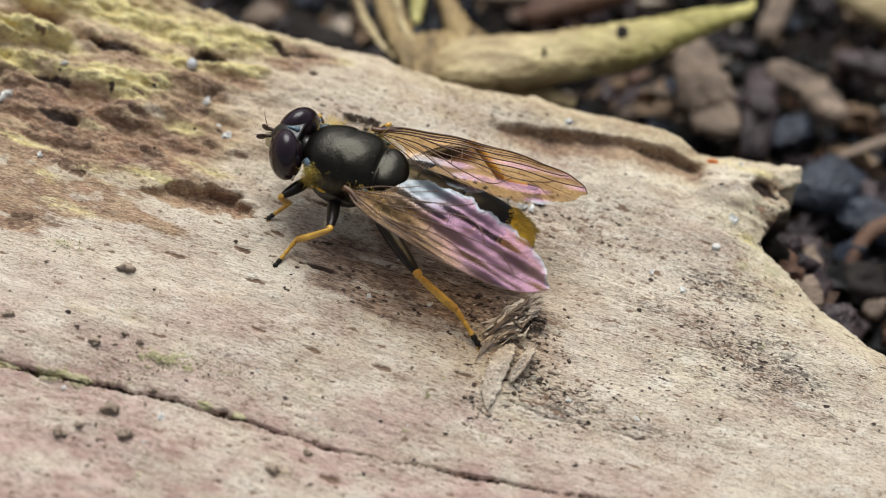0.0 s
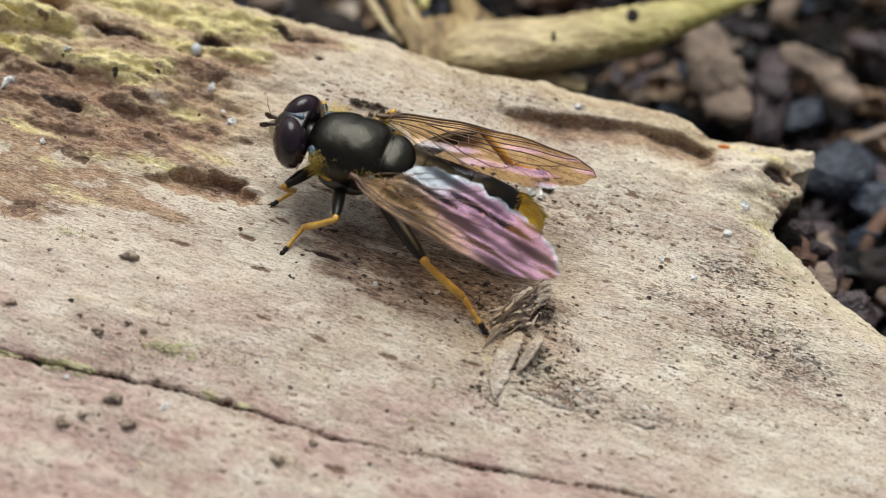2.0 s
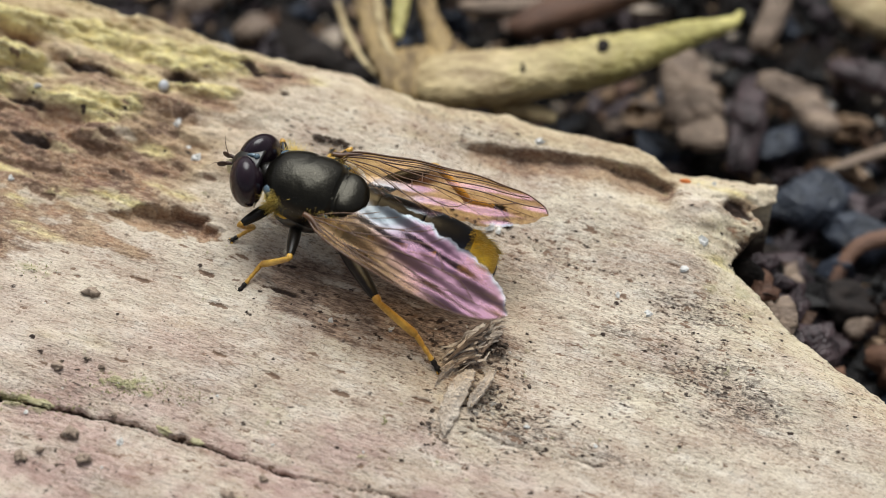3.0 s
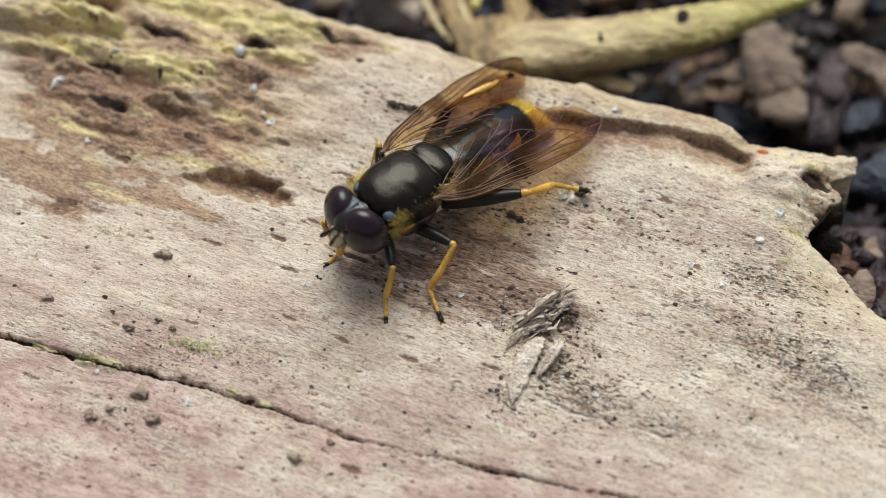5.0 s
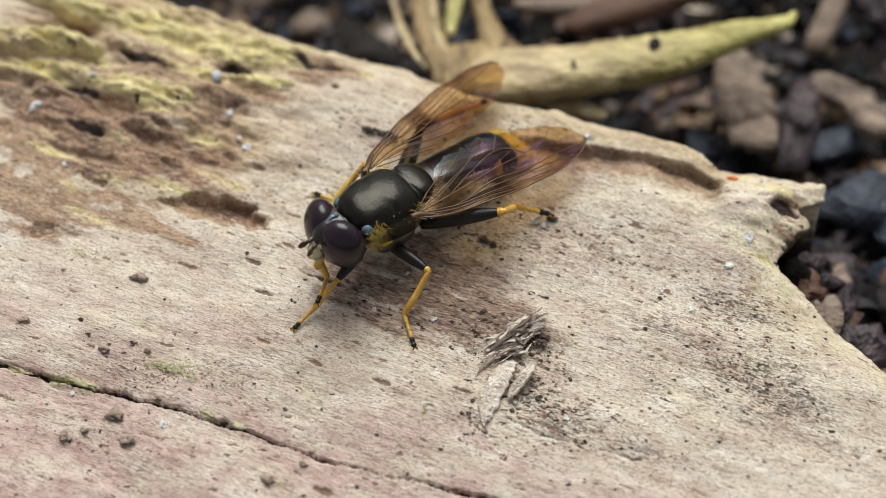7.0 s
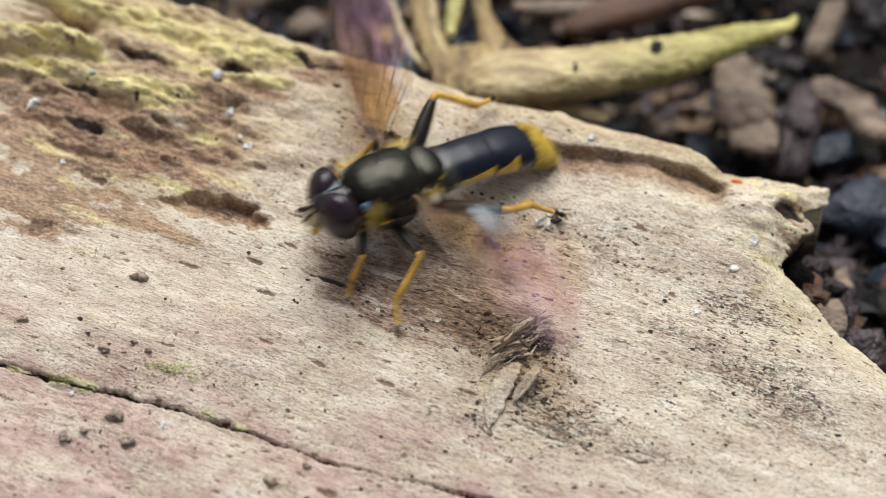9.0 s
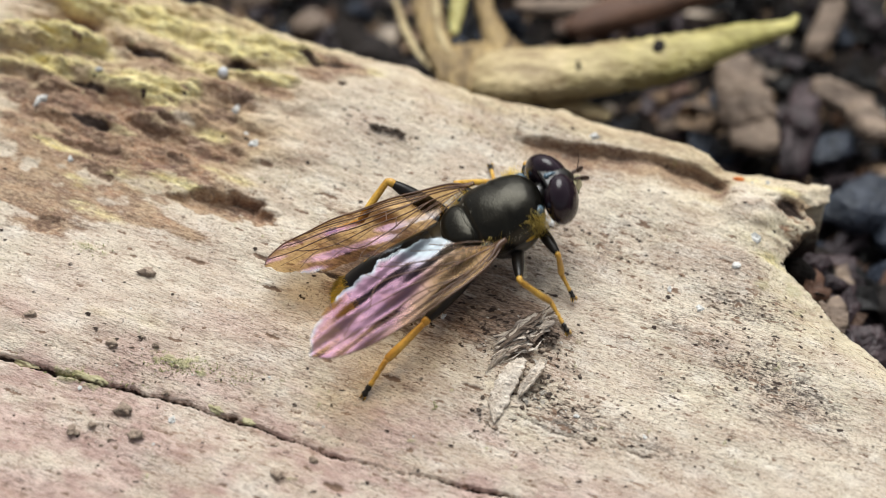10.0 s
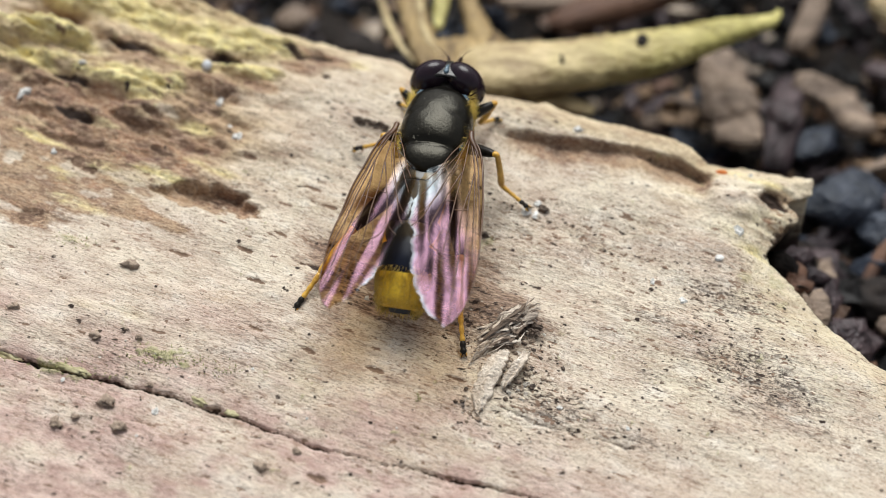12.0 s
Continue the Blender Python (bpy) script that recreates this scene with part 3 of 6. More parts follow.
        # the long crack's dark is painted shade, the lesser one's a dirt line
        pit_shade = np.maximum(pit_shade, keep * k * np.clip(1.1 + 0.8 * vnoise(u * 1.1, v, 73), 0.6, 1))
    # short torn pores along the grain, black specks and grains of soil
    rnd = np.random.RandomState(5)
    fx0, fy0 = np.searchsorted(xs, -22), np.searchsorted(ys, -15)

    def dent(px, py, a, b, h, tone, into, lean=0.0):
        i0, i1 = np.searchsorted(xs, [px - a * 1.3, px + a * 1.3])
        j0, j1 = np.searchsorted(ys, [py - a * 1.3, py + a * 1.3])
        if i0 < fx0 or j0 < fy0 or i1 - i0 < 2 or j1 - j0 < 2:
            return
        s = np.s_[j0:j1, i0:i1]
        pu, pv = along(px, py)
        du, dv = u[s] - pu, v[s] - pv
        dv = dv + lean * du
        k = smooth(1.3, 0.25, (du / a) ** 2 + (dv / (b * (1 + 0.35 * du / a))) ** 2 + 1.3 * (noise_field[s]))
        z[s] -= h * k
        into[s] = np.maximum(into[s], tone * k)
    noise_field = fbm(u * 3.2, v * 7.0, 67, 2)
    for k in range(420):
        dent(rnd.uniform(-21, 20), rnd.uniform(-14.5, 11), rnd.uniform(0.14, 0.42) * (1.5 if rnd.rand() < 0.1 else 1), rnd.uniform(0.04, 0.07), rnd.uniform(0.02, 0.06), rnd.uniform(0.3, 0.85), pore, rnd.uniform(-0.12, 0.12))
    for hx, hy, a, b in ((-6.2, 2.95, 0.55, 0.09), (-8.2, -2.05, 0.55, 0.10), (-8.85, -0.55, 0.4, 0.10), (-5.3, 2.0, 0.45, 0.08), (-7.4, 0.4, 0.4, 0.08), (-9.2, 4.4, 0.5, 0.09), (-7.9, -4.4, 0.4, 0.09), (-5.5, -5.3, 0.45, 0.10), (-4.6, -11.0, 0.5, 0.16), (-2.6, -6.0, 0.4, 0.1), (-11.6, -1.0, 0.45, 0.09), (0.8, -6.1, 0.45, 0.08)):
        dent(hx, hy, a, b, 0.10, 1.0, pore)
    for k in range(330):
        r = rnd.uniform(0.05, 0.10)
        dent(rnd.uniform(-21, 20), rnd.uniform(-14.5, 10), r * rnd.uniform(1, 1.6), r, -0.02, rnd.uniform(0.4, 0.9), pit_shade)
    for cx, cy, sx, sy, count in ((11.9, -1.1, 2.2, 1.2, 120), (13.2, -4.6, 2.4, 1.4, 150), (6.7, 1.4, 2.0, 1.0, 90), (5.0, -7.2, 2.2, 0.9, 150), (1.8, -3.2, 1.5, 0.9, 170), (-2.0, -2.0, 2.6, 1.0, 170),
                                  (0, -9, 9, 3, 110), (-12, -9, 5, 3, 60), (2.0, 1.4, 3.2, 1.4, 150), (-4.5, 5.4, 2.6, 1.6, 60), (2.5, 8.0, 2.5, 0.7, 70)):
        for k in range(count):
            a = rnd.uniform(0.06, 0.17)
            dent(cx + rnd.randn() * sx, cy + rnd.randn() * sy, a * rnd.choice((1, 1, 1.8)), rnd.uniform(0.035, 0.07), rnd.uniform(-0.03, 0.05), rnd.uniform(0.4, 0.95), pit_shade if rnd.rand() < 0.5 else pore, rnd.uniform(-0.3, 0.3))
    # masks: brown rot and painted shade, algae, soil, worn red-brown and pink wood
    brown = sum(k * blob(cx, cy, su, sv) for cx, cy, su, sv, k in (
        (-18.0, 5.9, 3.4, 1.7, 1.5), (-15.0, 4.3, 2.6, 1.4, 1.1), (-15.2, 9.85, 1.9, 0.5, 1.2), (-18.4, 11.4, 1.0, 0.25, 1.1), (-9.5, 8.3, 1.3, 0.4, 1.0), (-11.1, 7.2, 1.1, 0.9, 1.3), (-6.9, 10.3, 1.7, 0.5, 1.2),
        (-19.0, 2.6, 3.2, 1.5, 1.0), (-15.6, 2.2, 2.4, 0.9, 0.6), (-13.2, 4.6, 2.6, 1.6, 0.6), (-13.4, 0.7, 2.0, 0.35, 0.85), (-12.6, 6.2, 1.6, 0.7, 0.7), (-18.4, 0.8, 1.6, 0.8, 0.7), (-7.6, 9.5, 1.5, 0.4, 0.6), (-12.4, 2.5, 1.4, 0.5, 0.8), (15.2, 3.1, 1.0, 1.1, 1.3)))
    stain_shade = stain_shade + smooth(0.12, 0.85, brown * (1.1 + 1.5 * streak + 2.0 * blotch) + 0.5 * soft)
    # the last term browns the log's sides, standing in for their shade
    stain_shade = np.clip(stain_shade + 0.22 * smooth(0.12, 0.5, streak) + 0.7 * smooth(-0.05, -0.5, d), 0, 1)
    # real red-brown wood, deepened in colour where the fly's shadow falls
    rust_shade = 0.95 * smooth(0.08, 0.85, (1.3 * blob(-3.4, -1.7, 2.8, 1.3) + 1.2 * blob(-0.5, -1.8, 3.2, 1.4) + 1.3 * blob(1.8, -2.6, 2.4, 1.1) + 0.5 * blob(-0.6, 0.5, 3.4, 1.1)) * (1.05 + 1.6 * streak + 1.2 * blotch))
    algae = sum(k * blob(cx, cy, su, sv) for cx, cy, su, sv, k in (
        (-19.2, 10.35, 2.2, 0.6, 1.4), (-19.6, 8.8, 2.0, 0.45, 0.9), (-15.8, 12.0, 3.6, 0.8, 1.3), (-12.3, 11.4, 1.7, 0.6, 1.1), (-15.0, 8.1, 2.9, 0.45, 1.0), (-12.6, 9.5, 1.7, 0.5, 1.1), (-9.3, 9.0, 1.4, 0.4, 1.1), (-9.6, 10.7, 2.3, 0.6, 1.0),
        (-14.3, 7.1, 1.2, 0.5, 0.7), (-17.6, 2.8, 1.3, 0.5, 0.8), (-12.0, 5.8, 1.4, 0.45, 0.7), (-13.4, 3.0, 2.2, 0.5, 0.9), (-18.6, 4.6, 2.2, 0.35, 0.7), (-16.0, 5.6, 1.6, 0.3, 0.6), (-15.4, 2.9, 1.6, 0.35, 0.8), (-11.0, 3.6, 1.8, 0.4, 0.6), (-16.6, 1.3, 2.0, 0.4, 0.6), (-4.5, 9.6, 2.6, 0.6, 0.4), (14.2, 5.0, 2.0, 0.7, 0.45), (14.0, 1.2, 1.6, 1.2, 0.3), (-13.9, -4.2, 2.5, 0.7, 0.25)))
    rim = smooth(3.2, 0.3, d + 2.4 * soft)
    moss = np.clip(smooth(0.15, 0.9, algae * (1.05 + 1.2 * streak + 0.6 * blotch)) + 0.5 * ridge * smooth(4, 6, y) * np.clip(1 + 2 * streak, 0, 1.4) + rim * (0.3 * smooth(-3, -8, x) + 0.15 * smooth(-8, 0, x) * smooth(14, 9, x) + 0.24 * smooth(8, 14, x)), 0, 1)
    moss = moss * (1 - 0.9 * np.clip(cavity, 0, 1))
    stain_shade = np.clip(stain_shade * (1 - 0.7 * moss) + 0.6 * cavity, 0, 1)
    dirt = np.clip(0.7 * blob(12.2, -1.1, 2.4, 1.0) + 0.85 * blob(13.6, -4.6, 2.8, 1.4) + 0.45 * blob(16.5, -6.5, 3.5, 1.6) + 0.4 * blob(10.0, -5.5, 2.5, 1.2) + 0.35 * blob(6.7, 1.2, 2.5, 1.2) + 0.6 * blob(5.2, -7.3, 2.4, 0.8) + 0.55 * blob(1.8, -3.2, 1.8, 0.9) + 0.6 * blob(7.8, -8.2, 2.8, 0.4) + 0.35 * blob(1.8, 1.4, 3.2, 1.3) + 0.3 * blob(-13, -6.8, 4, 0.4)
                   + 0.4 * blob(1.5, 8.2, 2.4, 0.7) + 0.35 * blob(9.2, -2.2, 2.4, 0.8), 0, 1) * np.clip(0.9 + 1.6 * blotch + 0.8 * streak, 0, 1.3)
    pink = np.clip(smooth(-6.0, -10.5, y + 0.18 * x + 2.6 * soft) * smooth(16, 2, x) * np.clip(0.8 + 1.5 * blotch, 0.2, 1) + 0.35 * blob(-17, -2.5, 3, 2) + 0.3 * blob(-8, -4.5, 4, 1.2), 0, 1)
    green = np.clip(0.9 * smooth(0.62, 0.9, blob(-11.7, -5.9, 1.6, 0.45) + 1.1 * fbm(x * 2.5, y * 2.5, 91, 3)) + 0.8 * smooth(0.7, 1.0, blob(-16, -6.9, 1.6, 0.35) + 0.9 * fbm(x * 2.5, y * 2.5, 95, 3)) + 0.5 * smooth(0.6, 0.95, blob(-16.2, -0.7, 0.7, 0.3) + fbm(x * 3, y * 3, 97, 3))
                    + 0.5 * smooth(0.6, 1.0, blob(0.9, 0.9, 1.6, 0.6) + fbm(x * 2, y * 2, 99, 3)) + 0.45 * smooth(0.7, 1.0, blob(14.6, -0.2, 1.8, 1.2) + fbm(x * 1.5, y * 1.5, 93, 3)), 0, 1)
    z += 0.08 * green
    # sides below the rim blackened: their shade, put into the colour
    pit_shade = np.maximum(pit_shade, 0.9 * smooth(-0.02, -0.25, d))
    # rim rolled over like worn wood, and the side that falls to the soil
    z -= 1.0 * np.clip(1 - d / 2.4, 0, 1) ** 2 * (d > -5)
    fall = -15 * d
    z -= np.clip(fall, 0, 13) * (d < 0)
    # the sides run back under the upper face, as on a round log
    gy, gx = np.gradient(away(x, y, EDGE, True), ys, xs)
    under = np.where(d < 0, np.minimum(-d + 0.6 * np.clip(-d * 15, 0, 13), 4.0), 0.0)
    x, y = x + gx * under, y + gy * under
    zc = np.maximum(z, -12.5)
    keep = (z > -12.4)
    ny, nx = x.shape
    idx = np.arange(nx * ny).reshape(ny, nx)
    quad = np.stack([idx[:-1, :-1], idx[:-1, 1:], idx[1:, 1:], idx[1:, :-1]], -1).reshape(-1, 4)
    quad = quad[keep.ravel()[quad].any(1)]
    used = np.unique(quad)
    remap = np.full(nx * ny, -1)
    remap[used] = np.arange(len(used))
    pts = np.stack([x, y, zc], -1).reshape(-1, 3)[used]
    me = mesh("log", pts, remap[quad].tolist(), WOOD)
    for name, a in (("stain_shade", stain_shade), ("moss", moss), ("pit_shade", pit_shade), ("pore", pore), ("rust_shade", rust_shade), ("dirt", dirt), ("pink", pink), ("green", green), ("decay", np.clip(decay * (1 + 1.2 * soft) * (x < 0) + 0.62 * smooth(2.6, 0.6, d + 1.8 * soft) * smooth(-6, 0, x) * smooth(15, 11, x) * (y > 3), 0, 1))):
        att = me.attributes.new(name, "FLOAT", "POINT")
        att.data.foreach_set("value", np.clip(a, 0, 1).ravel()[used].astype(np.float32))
    tagged(new("log", me), "bleached decaying bare wood log lying on dark soil", "log")

    def height(px, py):
        i, j = min(np.searchsorted(xs, px), nx - 1), min(np.searchsorted(ys, py), ny - 1)
        return float(z[j, i])
    return height


log_height = build_log()


# ---- the soil ----
def build_ground():
    far = [-2e6, -2e5, -2e4, -2000, -300, -120]
    xs = np.concatenate([far, np.arange(-80, -30, 4), np.arange(-30, 42, 0.45), np.arange(42, 90, 4), [-k for k in far[::-1]]])
    ys = np.concatenate([far, np.arange(-80, -14, 4), np.arange(-14, 46, 0.45), np.arange(46, 90, 4), [-k for k in far[::-1]]])
    x, y = np.meshgrid(xs, ys)
    near = smooth(90, 45, np.hypot(x, y))
    z = -9.5 + near * (3.2 * fbm(x * 0.16, y * 0.16, 101, 5) + 0.8 * np.abs(fbm(x * 0.8, y * 0.8, 111, 3)))
    # soil heaped against the broken end of the log
    z += 6.5 * np.exp(-((x - 15.3) / 2.4) ** 2 - ((y - 2.8) / 2.2) ** 2) * (1 + 0.5 * fbm(x * 0.9, y * 0.9, 121, 3)) + 5.5 * np.exp(-((x - 17.2) / 2.2) ** 2 - ((y + 0.6) / 2.0) ** 2)
    ny, nx = x.shape
    idx = np.arange(nx * ny).reshape(ny, nx)
    quad = np.stack([idx[:-1, :-1], idx[:-1, 1:], idx[1:, 1:], idx[1:, :-1]], -1).reshape(-1, 4)
    thing("ground", (np.stack([x, y, z], -1).reshape(-1, 3), quad.tolist()), SOIL, "dark moist crumbly forest soil", "ground", "", "structure")

    def height(px, py):
        i, j = min(np.searchsorted(xs, px), nx - 1), min(np.searchsorted(ys, py), ny - 1)
        return float(z[j, i])
    return height


soil_height = build_ground()


def build_clods():
    """Soil past counting: crumbs, flat flakes and broken fibres, small and large, lying at all angles."""
    rnd = random.Random(7)
    geos = []
    while len(geos) < 2600:
        x, y = rnd.uniform(-18, 34), rnd.uniform(-12, 34)
        if away(np.array([x]), np.array([y]), EDGE, True)[0] > -1.2:
            continue
        r = rnd.choice((0.18, 0.22, 0.28, 0.35, 0.45, 0.6, 0.85))
        z = soil_height(x, y) + r * 0.25
        if rnd.random() < 0.45:
            geos.append(lump(x, y, z, r * rnd.uniform(0.8, 1.5), r * rnd.uniform(0.6, 1.1), r * 0.8, rnd.random() * 40, 1.7, 9, 6, rnd.uniform(0, 180)))
        else:
            geos.append(splinter_chip(x, y, z, r * rnd.uniform(0.9, 2.4), r * rnd.uniform(0.35, 0.9), r * rnd.uniform(0.15, 0.4), rnd))
    thing("soil_clods", joined(*geos), CLODS, "loose dark crumbs and flakes of moist soil and humus", "soil", "", "stuff", False)


def splinter_chip(x, y, z, a, b, c, rnd):
    """An angular flake: a broken plate with five to seven corners, tilted at random."""
    n = rnd.choice((5, 6, 7))
    turn = Euler((rnd.uniform(-0.7, 0.7), rnd.uniform(-0.7, 0.7), rnd.uniform(0, 6.28))).to_matrix()
    ring = [(math.cos(6.283 * k / n + rnd.uniform(-0.3, 0.3)) * a, math.sin(6.283 * k / n + rnd.uniform(-0.3, 0.3)) * b) for k in range(n)]
    verts = [Vector((p, q, h * c * rnd.uniform(0.6, 1.3))) for h in (-1, 1) for p, q in ring]
    verts = [(x + v.x, y + v.y, z + v.z) for v in (turn @ v for v in verts)]
    faces = [tuple(range(n))[::-1], tuple(range(n, 2 * n))] + [(k, (k + 1) % n, n + (k + 1) % n, n + k) for k in range(n)]
    return verts, faces


build_clods()


# ---- sticks and chips on the soil behind the log ----
def build_branch():
    root = tagged(new("broken_branch"), "peeled yellow-tan forked branch lying on dark soil", "branch")
    root.matrix_world = pose(6 * MM, 14 * MM, -6 * MM)
    o = Vector((6, 14, -6))

    def st(rows):
        return [((x - o.x, y - o.y, z - o.z), a, b) for x, y, z, a, b in rows]
    main = st([(-0.9, 13.3, -3.6, 0.3, 0.2), (0.2, 13.1, -3.4, 1.35, 0.8), (1.6, 12.95, -3.2, 1.6, 1.0), (3.6, 13.05, -3.1, 1.5, 1.0), (6.2, 13.55, -3.1, 1.4, 1.0), (7.6, 13.85, -3.15, 1.32, 0.95)])
    part("main_stem", tube(rounded(main, 6), 18, 2.4, 0.16, 3), STEM, root)
    tip = st([(7.0, 13.72, -3.15, 1.0, 0.7), (7.5, 13.83, -3.15, 1.33, 0.95), (9.0, 14.2, -3.2, 1.27, 0.9), (10.2, 14.6, -3.2, 1.15, 0.8), (11.2, 15.0, -3.2, 1.0, 0.7), (13.0, 15.75, -3.2, 0.75, 0.55), (14.4, 16.25, -3.3, 0.5, 0.42), (15.4, 16.6, -3.3, 0.38, 0.3), (15.9, 17.2, -3.2, 0.14, 0.1)])
    part("green_tip", tube(rounded(tip, 5), 18, 2.4, 0.12, 4), STEM, root, "yellow-green bark left at the tip")
    for name, rows, material, label, n, square, rough in (
            ("side_fork", [(-3.3, 19.6, -3.7, 0.75, 0.3), (-2.8, 17.4, -3.5, 0.7, 0.35), (-2.2, 15.2, -3.4, 0.7, 0.4), (-1.5, 13.8, -3.4, 0.9, 0.5), (-0.6, 12.9, -3.4, 1.3, 0.6), (0.6, 12.3, -3.6, 0.5, 0.3)], FORK, "torn brownish flat side fork", 16, 2.6, 0.35),
            ("side_fork", [(-0.3, 19.8, -3.5, 0.35, 0.25), (0.1, 17.6, -3.4, 0.5, 0.35), (0.6, 16.0, -3.3, 0.62, 0.45), (1.1, 14.8, -3.3, 0.9, 0.6), (1.9, 13.7, -3.3, 1.1, 0.8), (2.8, 13.2, -3.2, 0.8, 0.6)], FORK, "torn brownish side fork", 14, 2.3, 0.3),
            ("crotch", [(-2.4, 14.5, -3.6, 0.4, 0.2), (-1.2, 14.1, -3.4, 1.0, 0.4), (0.2, 13.9, -3.3, 1.2, 0.55), (1.6, 13.7, -3.2, 1.0, 0.7), (2.6, 13.5, -3.2, 0.5, 0.4)], FORK, "torn wood where the forks meet", 16, 2.5, 0.3),
            ("twig_stub", [(-1.35, 15.4, -2.9, 0.2, 0.18), (-1.3, 16.4, -2.8, 0.38, 0.28), (-1.15, 18.2, -2.6, 0.42, 0.28), (-0.95, 20.6, -2.5, 0.4, 0.25)], GREENTIP, "pale greenish dry stem", 12, 2.2, 0.1),
            ("fibre_strand", [(-2.6, 19.8, -3.3, 0.16, 0.1), (-2.4, 17.2, -3.0, 0.22, 0.12), (-2.0, 15.2, -3.0, 0.2, 0.12), (-1.2, 13.9, -3.0, 0.1, 0.08)], STICK, "", 8, 2.2, 0.2),
            ("fibre_strand", [(-4.7, 18.6, -3.9, 0.14, 0.1), (-4.0, 16.4, -3.6, 0.2, 0.12), (-3.2, 14.7, -3.5, 0.16, 0.1), (-2.2, 13.4, -3.5, 0.08, 0.06)], STICK, "", 8, 2.2, 0.2)):
        part(name, tube(rounded(st(rows), 6), n, square, rough, 5), material, root, label)
    part("knot", lump(8.9 - o.x, 14.35 - o.y, -2.3 - o.z, 0.32, 0.42, 0.2, 3, 0.3), CLOD, root, "dark knot on the stem")
    under = st([(3.0, 12.3, -4.2, 0.25, 0.2), (5.0, 11.9, -4.2, 0.5, 0.25), (6.6, 11.6, -4.5, 0.3, 0.2)])
    part("bark_shred", tube(rounded(under, 5), 10, 2.2, 0.15, 8), STICK, root)
    part("thorn", tube(rounded(st([(5.0, 12.7, -2.9, 0.22, 0.2), (5.0, 12.75, -2.3, 0.16, 0.14), (4.95, 12.9, -1.7, 0.05, 0.05)]), 4), 8), CLOD, root, "short dark stub on the stem")


build_branch()


def stick(name, rows, material, label, category="stick", n=14, seed=1, group=""):
    return thing(name, tube(rounded(rows, 5), n, 2.4, 0.14, seed), material, label, category, group)


stick("bark_strip", [((4.2, 18.6, -6.2), 0.3, 0.3), ((5.4, 18.9, -6.0), 0.9, 0.7), ((8.0, 19.9, -5.8), 1.0, 0.8), ((11.0, 21.0, -5.8), 0.9, 0.7), ((14, 21.8, -6.0), 0.3, 0.3)], RUST, "reddish-brown strip of bark behind the yellow branch", "bark", 14, 11)
stick("dry_stem", [((1.5, 20.3, -6.4), 0.3, 0.3), ((3.4, 20.1, -6.2), 0.5, 0.4), ((6.0, 20.2, -6.2), 0.45, 0.35), ((8.2, 20.9, -6.4), 0.2, 0.2)], TAN, "pale dry stem lying on the soil", "stick", 12, 12)
stick("twig", [((19.5, 10.4, -8.2), 0.15, 0.12), ((22.0, 11.4, -7.8), 0.3, 0.25), ((25.5, 12.2, -7.6), 0.35, 0.3), ((30, 12.4, -7.8), 0.3, 0.3)], TAN, "thin brown twig on dark soil beside stones", "twig", 10, 13)
stick("twig", [((19.2, 2.2, -9.0), 0.12, 0.1), ((21.0, 5.8, -7.8), 0.4, 0.3), ((23.5, 6.6, -7.6), 0.45, 0.35), ((27, 6.8, -8), 0.3, 0.3)], RUST, "curved red-brown twig on the soil near the log", "twig", 10, 14)


def shard(x, y, z, rx, ry, rz, turn, seed):
    """A torn slab of wood or bark: ragged outline, split top, tilted."""
    rnd = random.Random(seed)
    n, rings = 18, 4
    verts, faces = [], []
    c, s = math.cos(radians(turn)), math.sin(radians(turn))
    tx, ty = rnd.uniform(-0.3, 0.3), rnd.uniform(-0.3, 0.3)
    edge = [1 + rnd.uniform(-0.12, 0.10) for k in range(n)]
    for level, (k, h) in enumerate(((0.75, -1.0), (1.0, -0.3), (0.95, 0.5), (0.6, 0.85))):
        for i in range(n):
            a = 2 * math.pi * i / n
            ca, sa = math.cos(a), math.sin(a)
            px = math.copysign(abs(ca) ** 0.6, ca) * rx * edge[i] * k
            py = math.copysign(abs(sa) ** 0.6, sa) * ry * edge[i] * k
            pz = h * rz + tx * px + ty * py + rz * 0.35 * rnd.uniform(-1, 1)
            verts.append((x + c * px - s * py, y + s * px + c * py, z + pz))
    for k in range(rings - 1):
        for i in range(n):
            j = (i + 1) % n
            faces.append((k * n + i, k * n + j, (k + 1) * n + j, (k + 1) * n + i))
    verts.append((x, y, z + rz * 0.9))
    for i in range(n):
        faces.append(((rings - 1) * n + i, (rings - 1) * n + (i + 1) % n, rings * n))
    return verts, faces


def chip(name, x, y, z, rx, ry, rz, turn, material, label, category, seed, rough=0.35, group="wood chips on the soil"):
    if category in ("stone", "soil", "pebble"):
        geo = lump(x, y, z, rx, ry, rz, seed, rough * 2.2, 16, 10, turn)
    elif category == "bark":
        root = tagged(new(name), label, category, group)
        root.matrix_world = pose(x * MM, y * MM, z * MM)
        c, q = math.cos(radians(turn)), math.sin(radians(turn))
        long = ry > rx
        for k, (shift, side, up, size) in enumerate(((-0.30, 0.06, 0.0, 0.70), (0.34, -0.05, 0.12, 0.66), (0.02, 0.22, 0.35, 0.45), (-0.1, -0.3, 0.3, 0.38))):
            px, py = (side * rx, shift * ry) if long else (shift * rx, side * ry)
            part("plate", shard(c * px - q * py, q * px + c * py, up * rz, rx * (size if not long else 0.3 + 0.75 * size), ry * (size if long else 0.3 + 0.75 * size), rz * 0.8, turn, seed * 7 + k), material, root)
        return root
    else:
        geo = shard(x, y, z, rx, ry, rz, turn, seed)
    return thing(name, geo, material, label, category, group)


